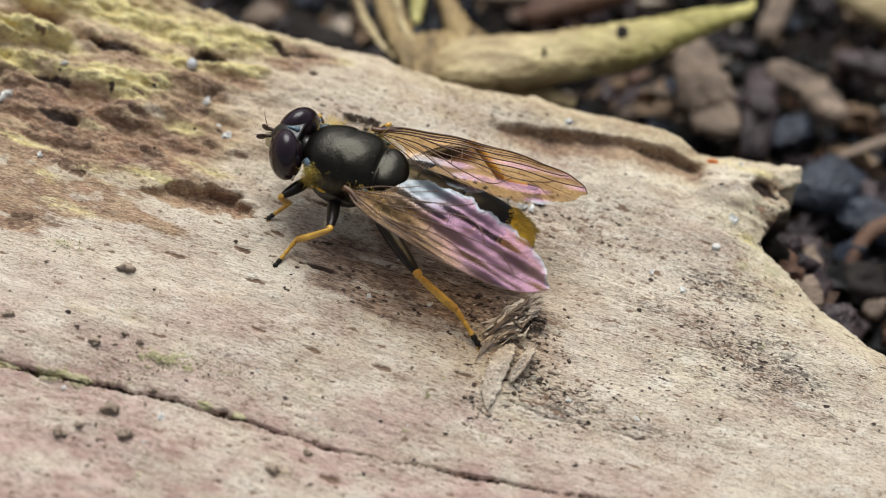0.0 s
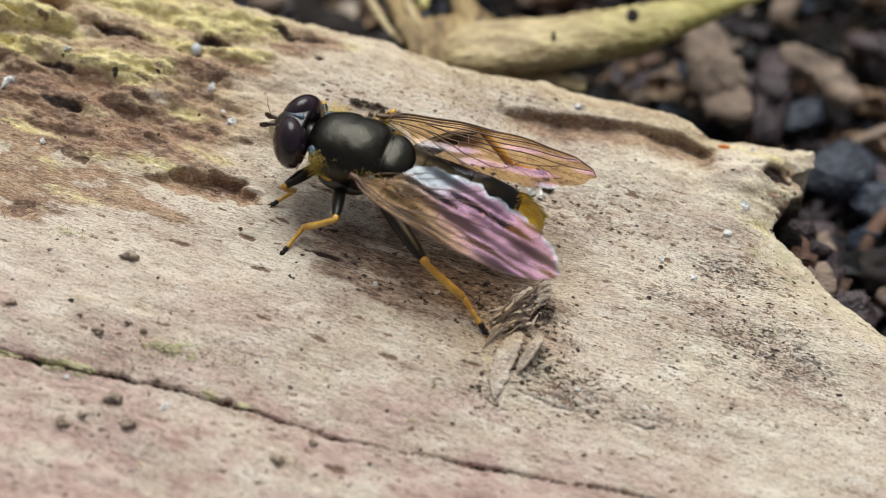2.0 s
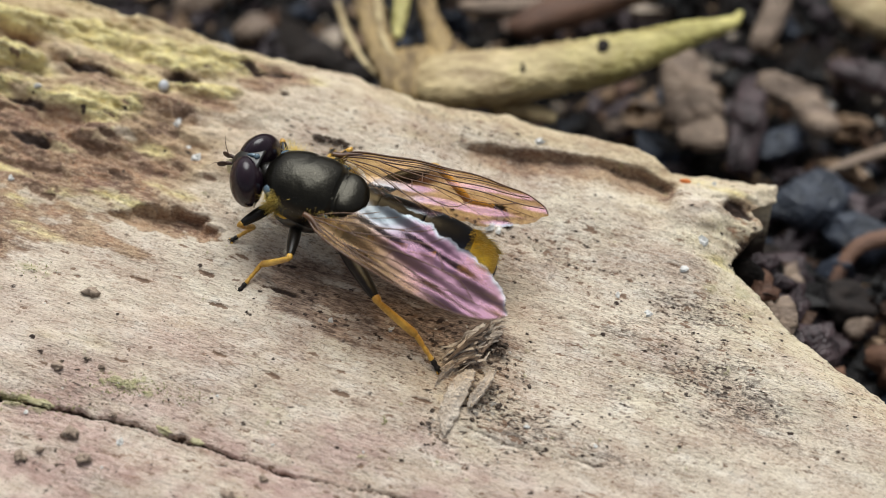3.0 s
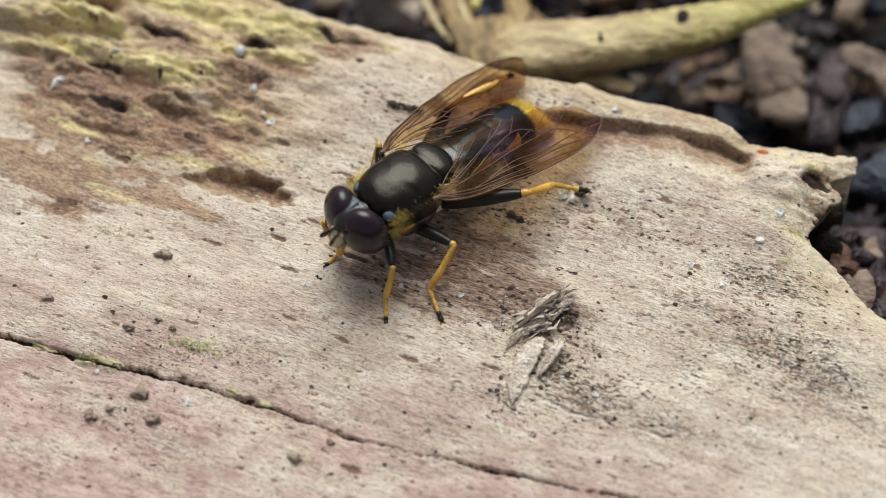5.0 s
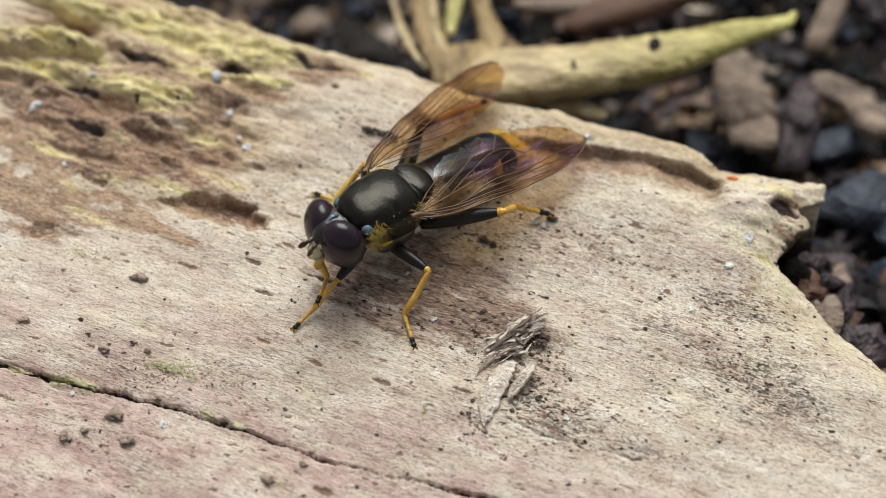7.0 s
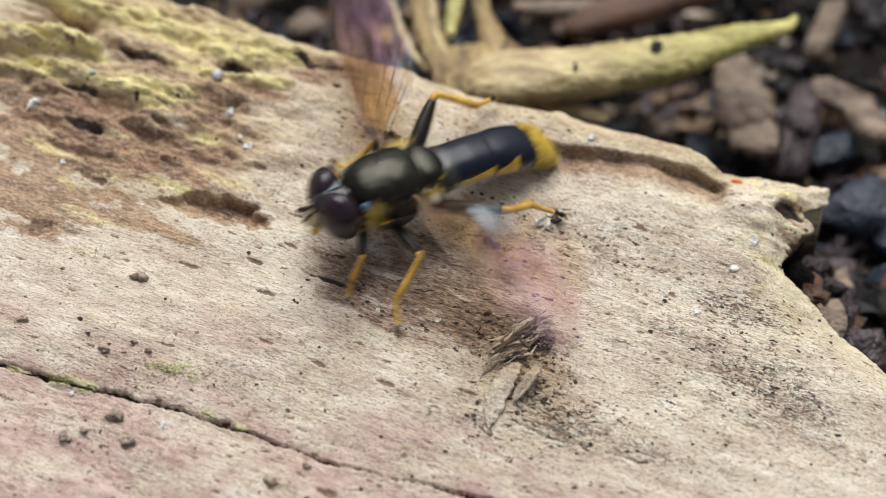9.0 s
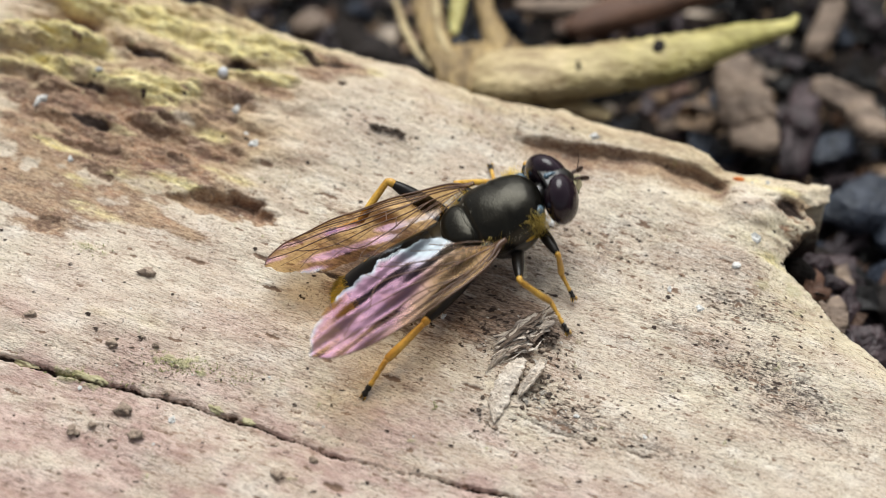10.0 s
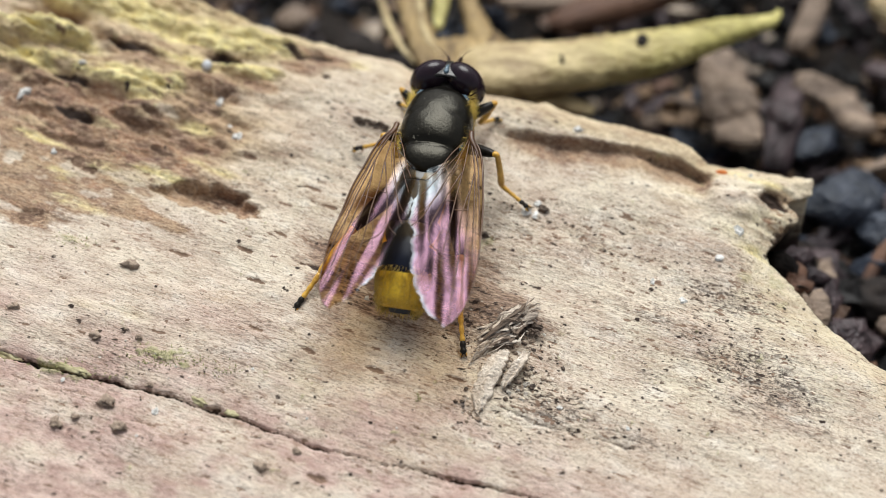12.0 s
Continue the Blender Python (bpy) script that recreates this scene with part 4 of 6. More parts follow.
chip("bark_piece", 13.6, 14.2, -7.2, 1.7, 3.0, 0.8, 8, TAN, "broad greyish-tan bark piece standing out of soil", "bark", 1, 0.2)
chip("bark_piece", 16.4, 13.6, -7.6, 1.1, 3.2, 0.8, -12, PLUM, "narrow purplish-brown bark piece on the soil", "bark", 2, 0.25)
chip("wood_chip", 18.6, 15.3, -7.4, 1.7, 0.8, 0.6, -20, TAN, "light tan wood chip half buried in soil", "wood chip", 3)
chip("wood_chip", 19.8, 13.9, -7.4, 1.0, 1.5, 0.6, 20, TAN, "light tan wood chip half buried in soil", "wood chip", 4)
chip("wood_chip", 10.2, 15.6, -7.6, 0.59, 0.35, 0.25, 30, RUST, "small reddish-brown wood chip under the branch", "wood chip", 5)
chip("wood_chip", 8.6, 14.8, -7.8, 0.59, 0.4, 0.25, 70, PLUM, "small purplish wood chip under the branch", "wood chip", 6)
chip("wood_chip", 11.4, 14.7, -7.7, 0.65, 0.3, 0.25, -20, TAN, "small tan wood chip near the log", "wood chip", 7)
chip("wood_chip", 9.6, 13.4, -7.8, 0.52, 0.35, 0.25, 10, TAN, "small tan wood chip near the log", "wood chip", 8)
chip("dark_stone", 19.2, 9.0, -8.0, 2.3, 1.5, 1.0, 15, SLATE, "smooth blue-black wet stone on soil", "stone", 9, 0.18, "stones beside the log")
chip("dark_stone", 21.5, 7.0, -8.2, 1.8, 1.2, 0.9, -25, SLATE, "smooth blue-black wet stone on soil", "stone", 10, 0.2, "stones beside the log")
chip("dark_stone", 18.0, 12.6, -8.2, 1.5, 0.9, 0.6, 25, SLATE, "flat blue-grey wet stone behind the log tip", "stone", 11, 0.2, "stones beside the log")
chip("soil_lump", 17.6, 4.6, -8.0, 1.6, 1.0, 0.8, 10, PLUM, "rounded dark purplish soil lump by the log", "soil", 12, 0.3, "lumps beside the log")
chip("soil_lump", 20.4, 3.2, -8.2, 1.5, 1.1, 0.8, -20, CLOD, "rounded dark brown soil lump by the log", "soil", 13, 0.3, "lumps beside the log")
chip("soil_lump", 19.3, 0.9, -8.4, 1.3, 0.9, 0.7, 30, PLUM, "rounded dark purplish soil lump by the log", "soil", 14, 0.3, "lumps beside the log")
chip("soil_lump", 23.0, 0.0, -8.4, 1.6, 1.2, 0.9, 0, RUST, "reddish-brown soil lump beside the log", "soil", 15, 0.3, "lumps beside the log")
chip("wood_chip", 21.0, 1.8, -8.0, 0.8, 0.5, 0.4, 40, TAN, "small tan wood chip near the log", "wood chip", 16)
chip("wood_chip", 18.0, 20.2, -7.6, 0.7, 1.8, 0.6, -25, TAN, "pale splintered chip standing up in soil", "wood chip", 17)
chip("wood_chip", 23.0, 20.6, -7.2, 1.9, 1.0, 0.6, -30, STICK, "pale yellow wood chip lying on soil", "wood chip", 18)
chip("wood_chip", 26.0, 18.6, -7.4, 1.8, 0.9, 0.6, 20, TAN, "light tan wood chip half buried in soil", "wood chip", 19)
chip("bark_piece", 23.0, 16.4, -7.8, 2.4, 0.9, 0.6, -28, PLUM, "dark purplish bark strip on soil", "bark", 20)
chip("wood_chip", 24.3, 9.6, -7.8, 1.2, 0.8, 0.5, 12, TAN, "light tan wood chip half buried in soil", "wood chip", 21)
chip("stone", -9.6, 19.6, -7.4, 1.2, 0.9, 0.9, 30, TAN, "pale pinkish-grey rounded stone behind log", "stone", 22, 0.15, "stones beside the log")
chip("wood_chip", -12.8, 21.4, -7.2, 1.6, 0.6, 0.5, 10, TAN, "light tan wood chip half buried in soil", "wood chip", 23)
chip("soil_lump", -6.0, 18.0, -8.0, 1.4, 1.0, 0.8, 0, CLOD, "rounded black soil lump behind the log", "soil", 24, 0.3, "lumps beside the log")
chip("soil_lump", -4.2, 17.0, -8.2, 1.2, 1.0, 0.7, 0, CLOD, "rounded black soil lump behind the log", "soil", 25, 0.3, "lumps beside the log")
for k, (gx, gy, r, tone) in enumerate(((16.2, 2.9, 0.8, PLUM), (15.9, 1.5, 0.7, RUST), (17.3, 1.9, 0.9, PLUM), (16.6, 0.3, 0.8, TAN), (17.9, -0.4, 1.0, PLUM), (18.6, -1.8, 0.9, RUST), (17.6, 3.6, 0.7, TAN), (19.6, -2.6, 0.9, PLUM))):
    chip("soil_lump", gx, gy, soil_height(gx, gy) + r * 0.25, r * 1.3, r, r * 0.7, 40 * k, tone, "rough brown soil lump heaped against the log", "soil", 60 + k, 0.45, "lumps beside the log")
for k, (gx, gy) in enumerate(((21.0, 15.8), (23.4, 14.2), (20.2, 11.3), (18.9, 8.1), (24.4, 17.5), (22.3, 11.0))):
    chip("pebble", gx, gy, soil_height(gx, gy) + 0.6, 0.28, 0.24, 0.2, 30 * k, GRAIN, "small shiny whitish pebble on soil", "pebble", 30 + k, 0.25, "shiny pebbles")


# ---- debris on the log ----
def crumb(x, y, size, seed, material=CRUMB, label="brown crumb of soil on the bare wood", group="soil crumbs"):
    r = 0.82 * size
    return thing("soil_crumb", joined(lump(x, y, log_height(x, y) + r * 0.35, r * 1.15, r * 0.9, r * 0.7, seed, 1.1, 14, 10, -16),
                                      lump(x + r * 0.7, y - r * 0.25, log_height(x, y) + r * 0.25, r * 0.7, r * 0.5, r * 0.5, seed + 9, 1.1, 12, 8)), material, label, "crumb", group)


for k, (x, y, r) in enumerate(((-13.6, -1.8, 0.3), (-14.7, -5.3, 0.22), (-13.8, -8.3, 0.34), (-13.1, -9.35, 0.3), (-12.8, -5.2, 0.13), (-18.4, -4.1, 0.22), (-12.1, -7.35, 0.16),
                               (-15.8, -9.3, 0.26), (-7.0, -10.7, 0.24), (-5.6, -9.9, 0.18), (-15.0, -9.0, 0.16))):
    crumb(x, y, r, k + 1)
for k, (x, y, r) in enumerate(((1.35, 1.35, 0.26), (1.75, 1.15, 0.2), (4.35, 2.7, 0.24))):
    crumb(x, y, r * 0.85, k + 50, HUMUS, "nearly black crumb of humus on wood")
for k, (x, y, r) in enumerate(((4.0, -3.7, 0.26), (3.7, -4.2, 0.2), (3.5, -6.0, 0.28), (4.1, -6.3, 0.2), (3.9, -5.4, 0.22), (1.3, -6.6, 0.18), (1.9, -7.9, 0.25), (0.9, -7.2, 0.18), (4.6, -5.8, 0.2), (3.0, -6.9, 0.2))):
    crumb(x, y, r * 0.5, k + 70, HUMUS if k % 2 else CRUMB, "dark soil crumb packed beside the splinter", "crumbs beside the splinter")


def grain(x, y, r, seed):
    return thing("sand_grain", lump(x, y, log_height(x, y) + r * 0.12, r * 0.95, r * 0.75, r * 0.45, seed, 1.0, 7, 5, seed * 40), GRAIN, "tiny clear quartz sand grain on wood", "sand grain", "sand grains on the log", "", False)


for k, (x, y, r) in enumerate(((-19.8, 6.9, 0.34), (-10.8, 7.2, 0.2), (-10.2, 6.0, 0.13), (-9.8, 5.4, 0.26), (-17.3, 8.5, 0.18), (-18.0, 3.9, 0.18), (-15.6, -2.4, 0.1), (-3.2, -2.6, 0.15),
                               (5.3, -7.1, 0.12), (-5.3, -8.4, 0.07), (-15.8, -7.3, 0.12), (-11.7, -8.5, 0.17), (13.2, 2.1, 0.3), (10.6, -1.4, 0.2), (3.6, 2.5, 0.28), (4.0, 2.35, 0.2), (4.1, 3.0, 0.2),
                               (5.8, 6.9, 0.22), (-12.3, -9.7, 0.07), (-14.1, -3.6, 0.08), (-7.8, -6.3, 0.08), (8.2, -7.9, 0.12), (-0.6, -2.9, 0.15), (-1.9, -0.6, 0.12), (9.3, -0.6, 0.15), (-1.5, -8.6, 0.06), (12.2, 0.7, 0.2),
                               (13.1, 5.2, 0.12), (13.8, 5.3, 0.15))):
    grain(x, y, r, k + 1)
thing("sand_grain", lump(-11.6, 9.0, log_height(-11.6, 9.0) + 0.16, 0.26, 0.3, 0.26, 77, 0.1, 14, 10), surface("grey_seed", (0.34, 0.35, 0.37), (0.55, 0.56, 0.58), 0.22, 0, 2, 0, 8), "smooth grey oval seed in a hollow", "seed")
thing("orange_speck", lump(12.5, 5.4, log_height(12.5, 5.4) + 0.08, 0.25, 0.14, 0.14, 5, 0.4), ORANGE, "small bright orange speck on the log edge", "speck")

# dark elongated crumb of bark
thing("bark_crumb", joined(*[lump(-4.35 + 0.22 * k, 6.62 - 0.055 * k + 0.08 * math.sin(4 * k), log_height(-4.35 + 0.22 * k, 6.6) + 0.08, 0.2, 0.09 + 0.03 * math.sin(2.2 * k), 0.1, 4 + k, 1.2, 10, 7, -14) for k in range(7)]), HUMUS, "elongated dark bark crumb on pale wood", "bark crumb", "", "", False)


def slab(line, widths, thick, seed):
    """A ragged, rough-faced flake along a line of points."""
    rnd = random.Random(seed)
    ni, nj = 13, 30
    verts, faces = [], []
    for j in range(nj + 1):
        t = j / nj * (len(line) - 1)
        p = [float(np.interp(t, range(len(line)), [q[k] for q in line])) for k in range(3)]
        w = float(np.interp(t, range(len(line)), widths))
        l, r = w * (1 + rnd.uniform(-0.16, 0.12)), w * (1 + rnd.uniform(-0.16, 0.12))
        if j in (0, nj):
            l, r = l * 0.6, r * 0.6
        for i in range(ni + 1):
            k = i / ni
            ends = rnd.uniform(-0.12, 0.12) if j in (0, nj) else 0.0
            z = p[2] + rnd.uniform(-0.025, 0.025) + 0.05 * math.sin(9 * k + seed) - (0.06 if i in (0, ni) else 0)
            verts.append((p[0] - l + (l + r) * k, p[1] + 0.15 * (k - 0.5) + ends, z))
    count = len(verts)
    verts += [(x, y, z - thick) for x, y, z in verts]
    row = ni + 1
    for j in range(nj):
        for i in range(ni):
            a = j * row + i
            faces.append((a, a + 1, a + row + 1, a + row))
            faces.append((count + a, count + a + row, count + a + row + 1, count + a + 1))
    rim = [i for i in range(row)] + [j * row + ni for j in range(1, nj + 1)] + [nj * row + i for i in range(ni - 1, -1, -1)] + [j * row for j in range(nj - 1, 0, -1)]
    for a, b in zip(rim, rim[1:] + rim[:1]):
        faces.append((b, a, count + a, count + b))
    return verts, faces


def build_splinter():
    rnd = random.Random(9)
    root = tagged(new("wood_splinter"), "torn grey fibrous wood splinter lifted from the log", "splinter")
    bx, by = 3.0, -3.6
    bz = log_height(bx, by)
    root.matrix_world = pose(bx * MM, by * MM, bz * MM)
    for k in range(72):
        s = rnd.gauss(0, 0.30)
        a, b = rnd.uniform(-1.5, -0.2), rnd.uniform(0.1, 1.35)
        mid = rnd.uniform(-0.5, 0.5)
        lift = rnd.uniform(0.0, 0.6) * (1 - 0.8 * min(1, abs(s)))
        w = rnd.choice((0.025, 0.035, 0.05, 0.075))
        j = lambda q: rnd.uniform(-q, q)
        rows = [((a, a * 0.52 + s + j(0.2), 0.05 + max(0, j(0.2))), w * 0.3, w * 0.3), ((a * 0.5 + mid * 0.4, a * 0.26 + s + j(0.14), lift * 0.7 + 0.10), w, w * 0.6), ((0.1 + j(0.3), 0.1 + s * 1.1 + j(0.14), lift + 0.14 + j(0.08)), w * 1.3, w * 0.5),
                ((b * 0.7, b * 0.45 + s * 1.2 + j(0.2), lift + 0.12 + j(0.14)), w, w * 0.5), ((b, b * 0.66 + s * 1.2 + j(0.35), lift * rnd.uniform(0.1, 1.9) + 0.06), w * 0.25, w * 0.2)]
        part("fibre", tube(rounded(rows, 3), 6, 2.3, 1.1, k), (UMBER, FLAKE, GREYFIBRE)[k % 3], root, "", False)
    for k in range(26):
        s, a = rnd.gauss(0, 0.28), rnd.uniform(-1.2, 1.2)
        r = rnd.uniform(0.07, 0.20)
        part("sliver", shard(a, a * 0.55 + s, rnd.uniform(0.1, 0.55) * (1 - 0.7 * min(1, abs(s))), r * 1.7, r * 0.7, r * 0.3, rnd.uniform(10, 60), 200 + k), (FLAKE, GREYFIBRE, UMBER)[k % 3], root, "", False)
    for k in range(12):
        part("soil_bit", lump(rnd.uniform(0.5, 1.3), rnd.uniform(-0.35, 0.3), 0.06, rnd.uniform(0.08, 0.2), 0.1, 0.09, k, 1.1, 8, 6, 40 * k), HUMUS, root, "dark soil caught under the splinter", False)
    flake = tagged(new("bark_flake"), "pale ragged flake of wood beside the splinter", "bark flake")
    fx, fy = 2.15, -6.2
    flake.matrix_world = pose(fx * MM, fy * MM, log_height(fx, fy) * MM)
    part("slab", slab([(0.62, 1.35, 0.45), (0.35, 0.7, 0.50), (0.05, 0.0, 0.36), (-0.15, -0.7, 0.25), (-0.2, -1.4, 0.10)], [0.36, 0.50, 0.48, 0.42, 0.12], 0.16, 3), FLAKE, flake, "", False)
    part("slab", slab([(1.65, 1.35, 0.42), (1.4, 0.8, 0.50), (1.05, 0.25, 0.40), (0.8, -0.2, 0.22)], [0.22, 0.33, 0.32, 0.15], 0.14, 5), FLAKE, flake, "", False)
    part("slab", slab([(0.2, 1.9, 0.40), (-0.3, 1.35, 0.36), (-0.75, 0.8, 0.14)], [0.10, 0.20, 0.06], 0.10, 7), FLAKE, flake, "", False)


build_splinter()


def build_dust():
    rnd = random.Random(33)
    geos = []
    for cx, cy, sx, sy, count, big in ((3.9, -4.1, 0.7, 0.5, 90, 0.10), (3.6, -6.0, 0.6, 0.6, 90, 0.11), (4.8, -6.6, 1.8, 0.8, 80, 0.06), (1.4, -7.5, 0.6, 0.5, 60, 0.08), (1.6, -3.8, 1.3, 0.8, 110, 0.06),
                                  (11.8, -1.6, 2.4, 1.2, 60, 0.07), (12.5, -5.0, 2.6, 1.3, 70, 0.07), (7.0, -8.2, 2.6, 0.6, 90, 0.06), (-12, -6.2, 2.0, 0.6, 60, 0.07), (-3, -8.5, 8, 2.5, 150, 0.05),
                                  (4.0, 2.4, 1.0, 0.5, 40, 0.08), (2.5, 7.0, 2.5, 1.0, 60, 0.07), (-14.5, -9.2, 2, 0.8, 50, 0.08)):
        for k in range(count):
            x, y, r = rnd.gauss(cx, sx), rnd.gauss(cy, sy), rnd.uniform(0.025, big) * rnd.choice((0.5, 0.7, 1.0))
            geos.append(lump(x, y, log_height(x, y) + r * 0.2, r * rnd.uniform(0.8, 1.8), r, r * 0.7, rnd.random() * 40, 1.2, 6, 4, rnd.uniform(-50, 20)))
    thing("wood_dust", joined(*geos), DUST, "loose specks of soil and wood dust on the log", "dust", "", "stuff", False)


build_dust()


def build_moss():
    rnd = random.Random(12)
    roots = []
    for cx, cy, sx, sy, count in ((-11.8, -6.05, 1.0, 0.25, 150), (-16.3, -6.8, 0.8, 0.18, 60), (-14.2, -7.15, 0.5, 0.12, 40), (-16.2, -0.7, 0.4, 0.2, 30), (-0.6, -7.2, 0.12, 0.1, 14), (-9.0, -6.4, 0.5, 0.2, 25)):
        for k in range(count):
            x, y = cx + rnd.gauss(0, sx), cy + rnd.gauss(0, sy)
            roots.append(((x, y, log_height(x, y) - 0.02), (rnd.uniform(-0.8, 0.8), rnd.uniform(-0.8, 0.8), 0.8)))
    thing("moss", hairs(roots, 0.16, 0.035, 3, 0.5), MOSS, "tiny green moss tufts along the crack", "moss", "", "stuff")


build_moss()


def build_lichen():
    geos = []
    rnd = random.Random(21)
    for cx, cy, a, turn in ((-18.3, -6.25, 0.5, -14), (-15.6, -6.8, 0.7, -14), (-15.0, -6.95, 0.3, -30), (-9.9, -7.9, 0.3, -20), (-8.5, -8.35, 0.28, -16)):
        geos.append(lump(cx, cy, log_height(cx, cy) + 0.02, a, 0.14, 0.08, rnd.random() * 30, 1.2, 18, 8, turn))
    thing("lichen", joined(*geos), surface("lichen", (0.26, 0.23, 0.11), (0.50, 0.45, 0.28), 0.8, 0, 2, 0.05, 8), "pale yellow-green lichen scraps along the crack", "lichen", "", "stuff")


build_lichen()

# ---- the hoverfly: x ahead, y to its left, z up, origin in the thorax ----
fly = tagged(new("hoverfly"), "black hoverfly with golden abdomen tip standing on wood", "hoverfly")


def build_body():
    # thorax
    verts, faces = tube(rounded([((2.05, 0, 0.1), 0.25, 0.3), ((1.92, 0, 0.12), 0.85, 0.75), ((1.6, 0, 0.1), 1.25, 1.06), ((0.9, 0, 0.05), 1.50, 1.3), ((0, 0, 0.02), 1.58, 1.40), ((-0.7, 0, 0.0), 1.55, 1.34),
                                 ((-1.2, 0, -0.03), 1.38, 1.14), ((-1.55, 0, -0.12), 1.05, 0.88), ((-1.9, 0, -0.22), 0.75, 0.72), ((-2.1, 0, -0.3), 0.4, 0.5)], 7), 56, 2.35)
    for p in verts:  # the cross seam, the seam before the scutellum and two faint long dents
        up = max(0.0, min(1.0, p.z / 0.6))
        side = max(0.0, min(1.0, (abs(p.y) - 0.45) / 0.4))
        p.z -= up * (0.09 * side * math.exp(-((p.x - 0.15 - 0.35 * (1.5 - abs(p.y))) / 0.09) ** 2) + 0.17 * math.exp(-((p.x + 1.20) / 0.11) ** 2) + 0.012 * math.exp(-((abs(p.y) - 0.55) / 0.2) ** 2) + 0.012 * math.sin(5.1 * p.x + 1) * math.sin(4.3 * p.y + 0.6))
    part("thorax", (verts, faces), BRONZE, fly, "bronze-black polished thorax")
    part("scutellum", tube(rounded([((-1.22, 0, 0.74), 0.6, 0.2), ((-1.4, 0, 0.76), 1.0, 0.30), ((-1.8, 0, 0.74), 1.02, 0.33), ((-2.2, 0, 0.66), 0.80, 0.27), ((-2.42, 0, 0.58), 0.46, 0.18), ((-2.52, 0, 0.54), 0.15, 0.08)], 5), 34, 2.3), BRONZE, fly)
    rnd = random.Random(3)
    roots = [((-2.44 + 0.55 * abs(s) ** 2, 0.86 * s, 0.52), (-1, 0.5 * s, -0.15)) for s in (rnd.uniform(-1, 1) for k in range(150))]
    part("scutellum_fringe", hairs(roots, 0.40, 0.012, 1, 0.2), GOLDHAIR, fly, "fringe of golden hairs")
    for s in (1, -1):
        roots = [((rnd.gauss(1.25, 0.28), s * rnd.uniform(1.15, 1.42), rnd.gauss(0.0, 0.38)), (0.3, s, 0.25)) for k in range(950)]
        part("hair_tuft", hairs(roots, 0.30, 0.008, 5 + s, 0.55), GOLDHAIR, fly, "dense yellow hair on the thorax side")
        roots = [((rnd.gauss(-1.0, 0.4), s * rnd.uniform(1.25, 1.5), rnd.gauss(0.35, 0.25)), (-0.5, s, 0.2)) for k in range(380)]
        part("hair_tuft", hairs(roots, 0.34, 0.008, 8 + s, 0.5), GOLDHAIR, fly, "yellow hair below the wing base")
        # the shoulder's sheen is painted on in blue-grey
        part("shoulder", ball(1.55, s * 0.95, 0.45, 0.36, 0.28, 0.3, 18, 10), STEEL, fly, "shoulder knob with a painted blue-grey sheen")
        # glint of the upper edge, added as a blue-grey stripe
        part("gleam_stripe", ball(-0.8, s * 1.34, 0.56, 0.44, 0.10, 0.12, 16, 8), STEEL, fly, "painted blue-grey glint along the thorax edge")
        part("pleura_plate", ball(0.2, s * 1.25, -0.75, 1.1, 0.35, 0.55, 20, 10), BLACK, fly)
        part("pleura_spot", ball(0.7, s * 1.36, -0.5, 0.42, 0.16, 0.2, 14, 8), GOLD, fly, "yellow-dusted patch on the side")
        part("calypter", ball(-1.25, s * 1.42, 0.1, 0.42, 0.3, 0.12, 16, 8), CALYPTER, fly, "whitish calypter under the wing")
        part("haltere", ball(-1.75, s * 1.35, -0.35, 0.2, 0.17, 0.22, 12, 8), CALYPTER, fly, "small pale haltere knob")
        roots = [((rnd.gauss(-1.9, 0.28), s * rnd.uniform(0.85, 1.15), rnd.gauss(-0.75, 0.22)), (-0.3, s, -0.3)) for k in range(420)]
        part("hair_tuft", hairs(roots, 0.34, 0.009, 11 + s, 0.6), PALEHAIR, fly, "pale fuzz above the hind leg")
        part("coxa", ball(-1.3, s * 0.75, -1.15, 0.5, 0.45, 0.4, 16, 10), CALYPTER if s > 0 else BLACK, fly)
    roots = []
    for k in range(260):
        a, x = rnd.uniform(0.15, math.pi - 0.15), rnd.uniform(-1.6, 1.8)
        w = math.sqrt(max(0.05, 1 - (x / 2.2) ** 2))
        roots.append(((x, 1.6 * w * math.cos(a), 1.36 * w * math.sin(a)), (0.1, math.cos(a), math.sin(a))))
    part("thorax_down", hairs(roots, 0.17, 0.005, 9, 0.4), PALEHAIR, fly, "short pale down on the thorax")
    part("neck", tube(rounded([((2.5, 0, 0.1), 0.5, 0.5), ((1.8, 0, 0.1), 0.6, 0.6)], 3), 16), BLACK, fly)
    # head
    head = part("head", tube(rounded([((2.22, 0, 0.15), 0.5, 0.5), ((2.3, 0, 0.12), 1.05, 0.9), ((2.55, 0, 0.12), 1.2, 1.02), ((3.0, 0, 0.15), 0.7, 0.9), ((3.4, 0, 0.0), 0.45, 0.6), ((3.55, 0, -0.1), 0.15, 0.3)], 4), 28, 2.2), BLACK, fly)
    for s in (1, -1):
        turn = Euler((radians(8 * s), 0, radians(27 * s))).to_matrix()
        part("eye", ball(2.80, s * 0.71, 0.08, 0.74, 1.08, 1.20, 40, 26, turn), EYE, head, "large dark purple-brown compound eye")
        part("eye_rim", ball(2.40, s * 0.95, -0.15, 0.14, 0.62, 0.85, 24, 14, turn), PALEHAIR, head, "pale dusted rim behind the eye")
        base = Vector((3.62, s * 0.14, 0.12))
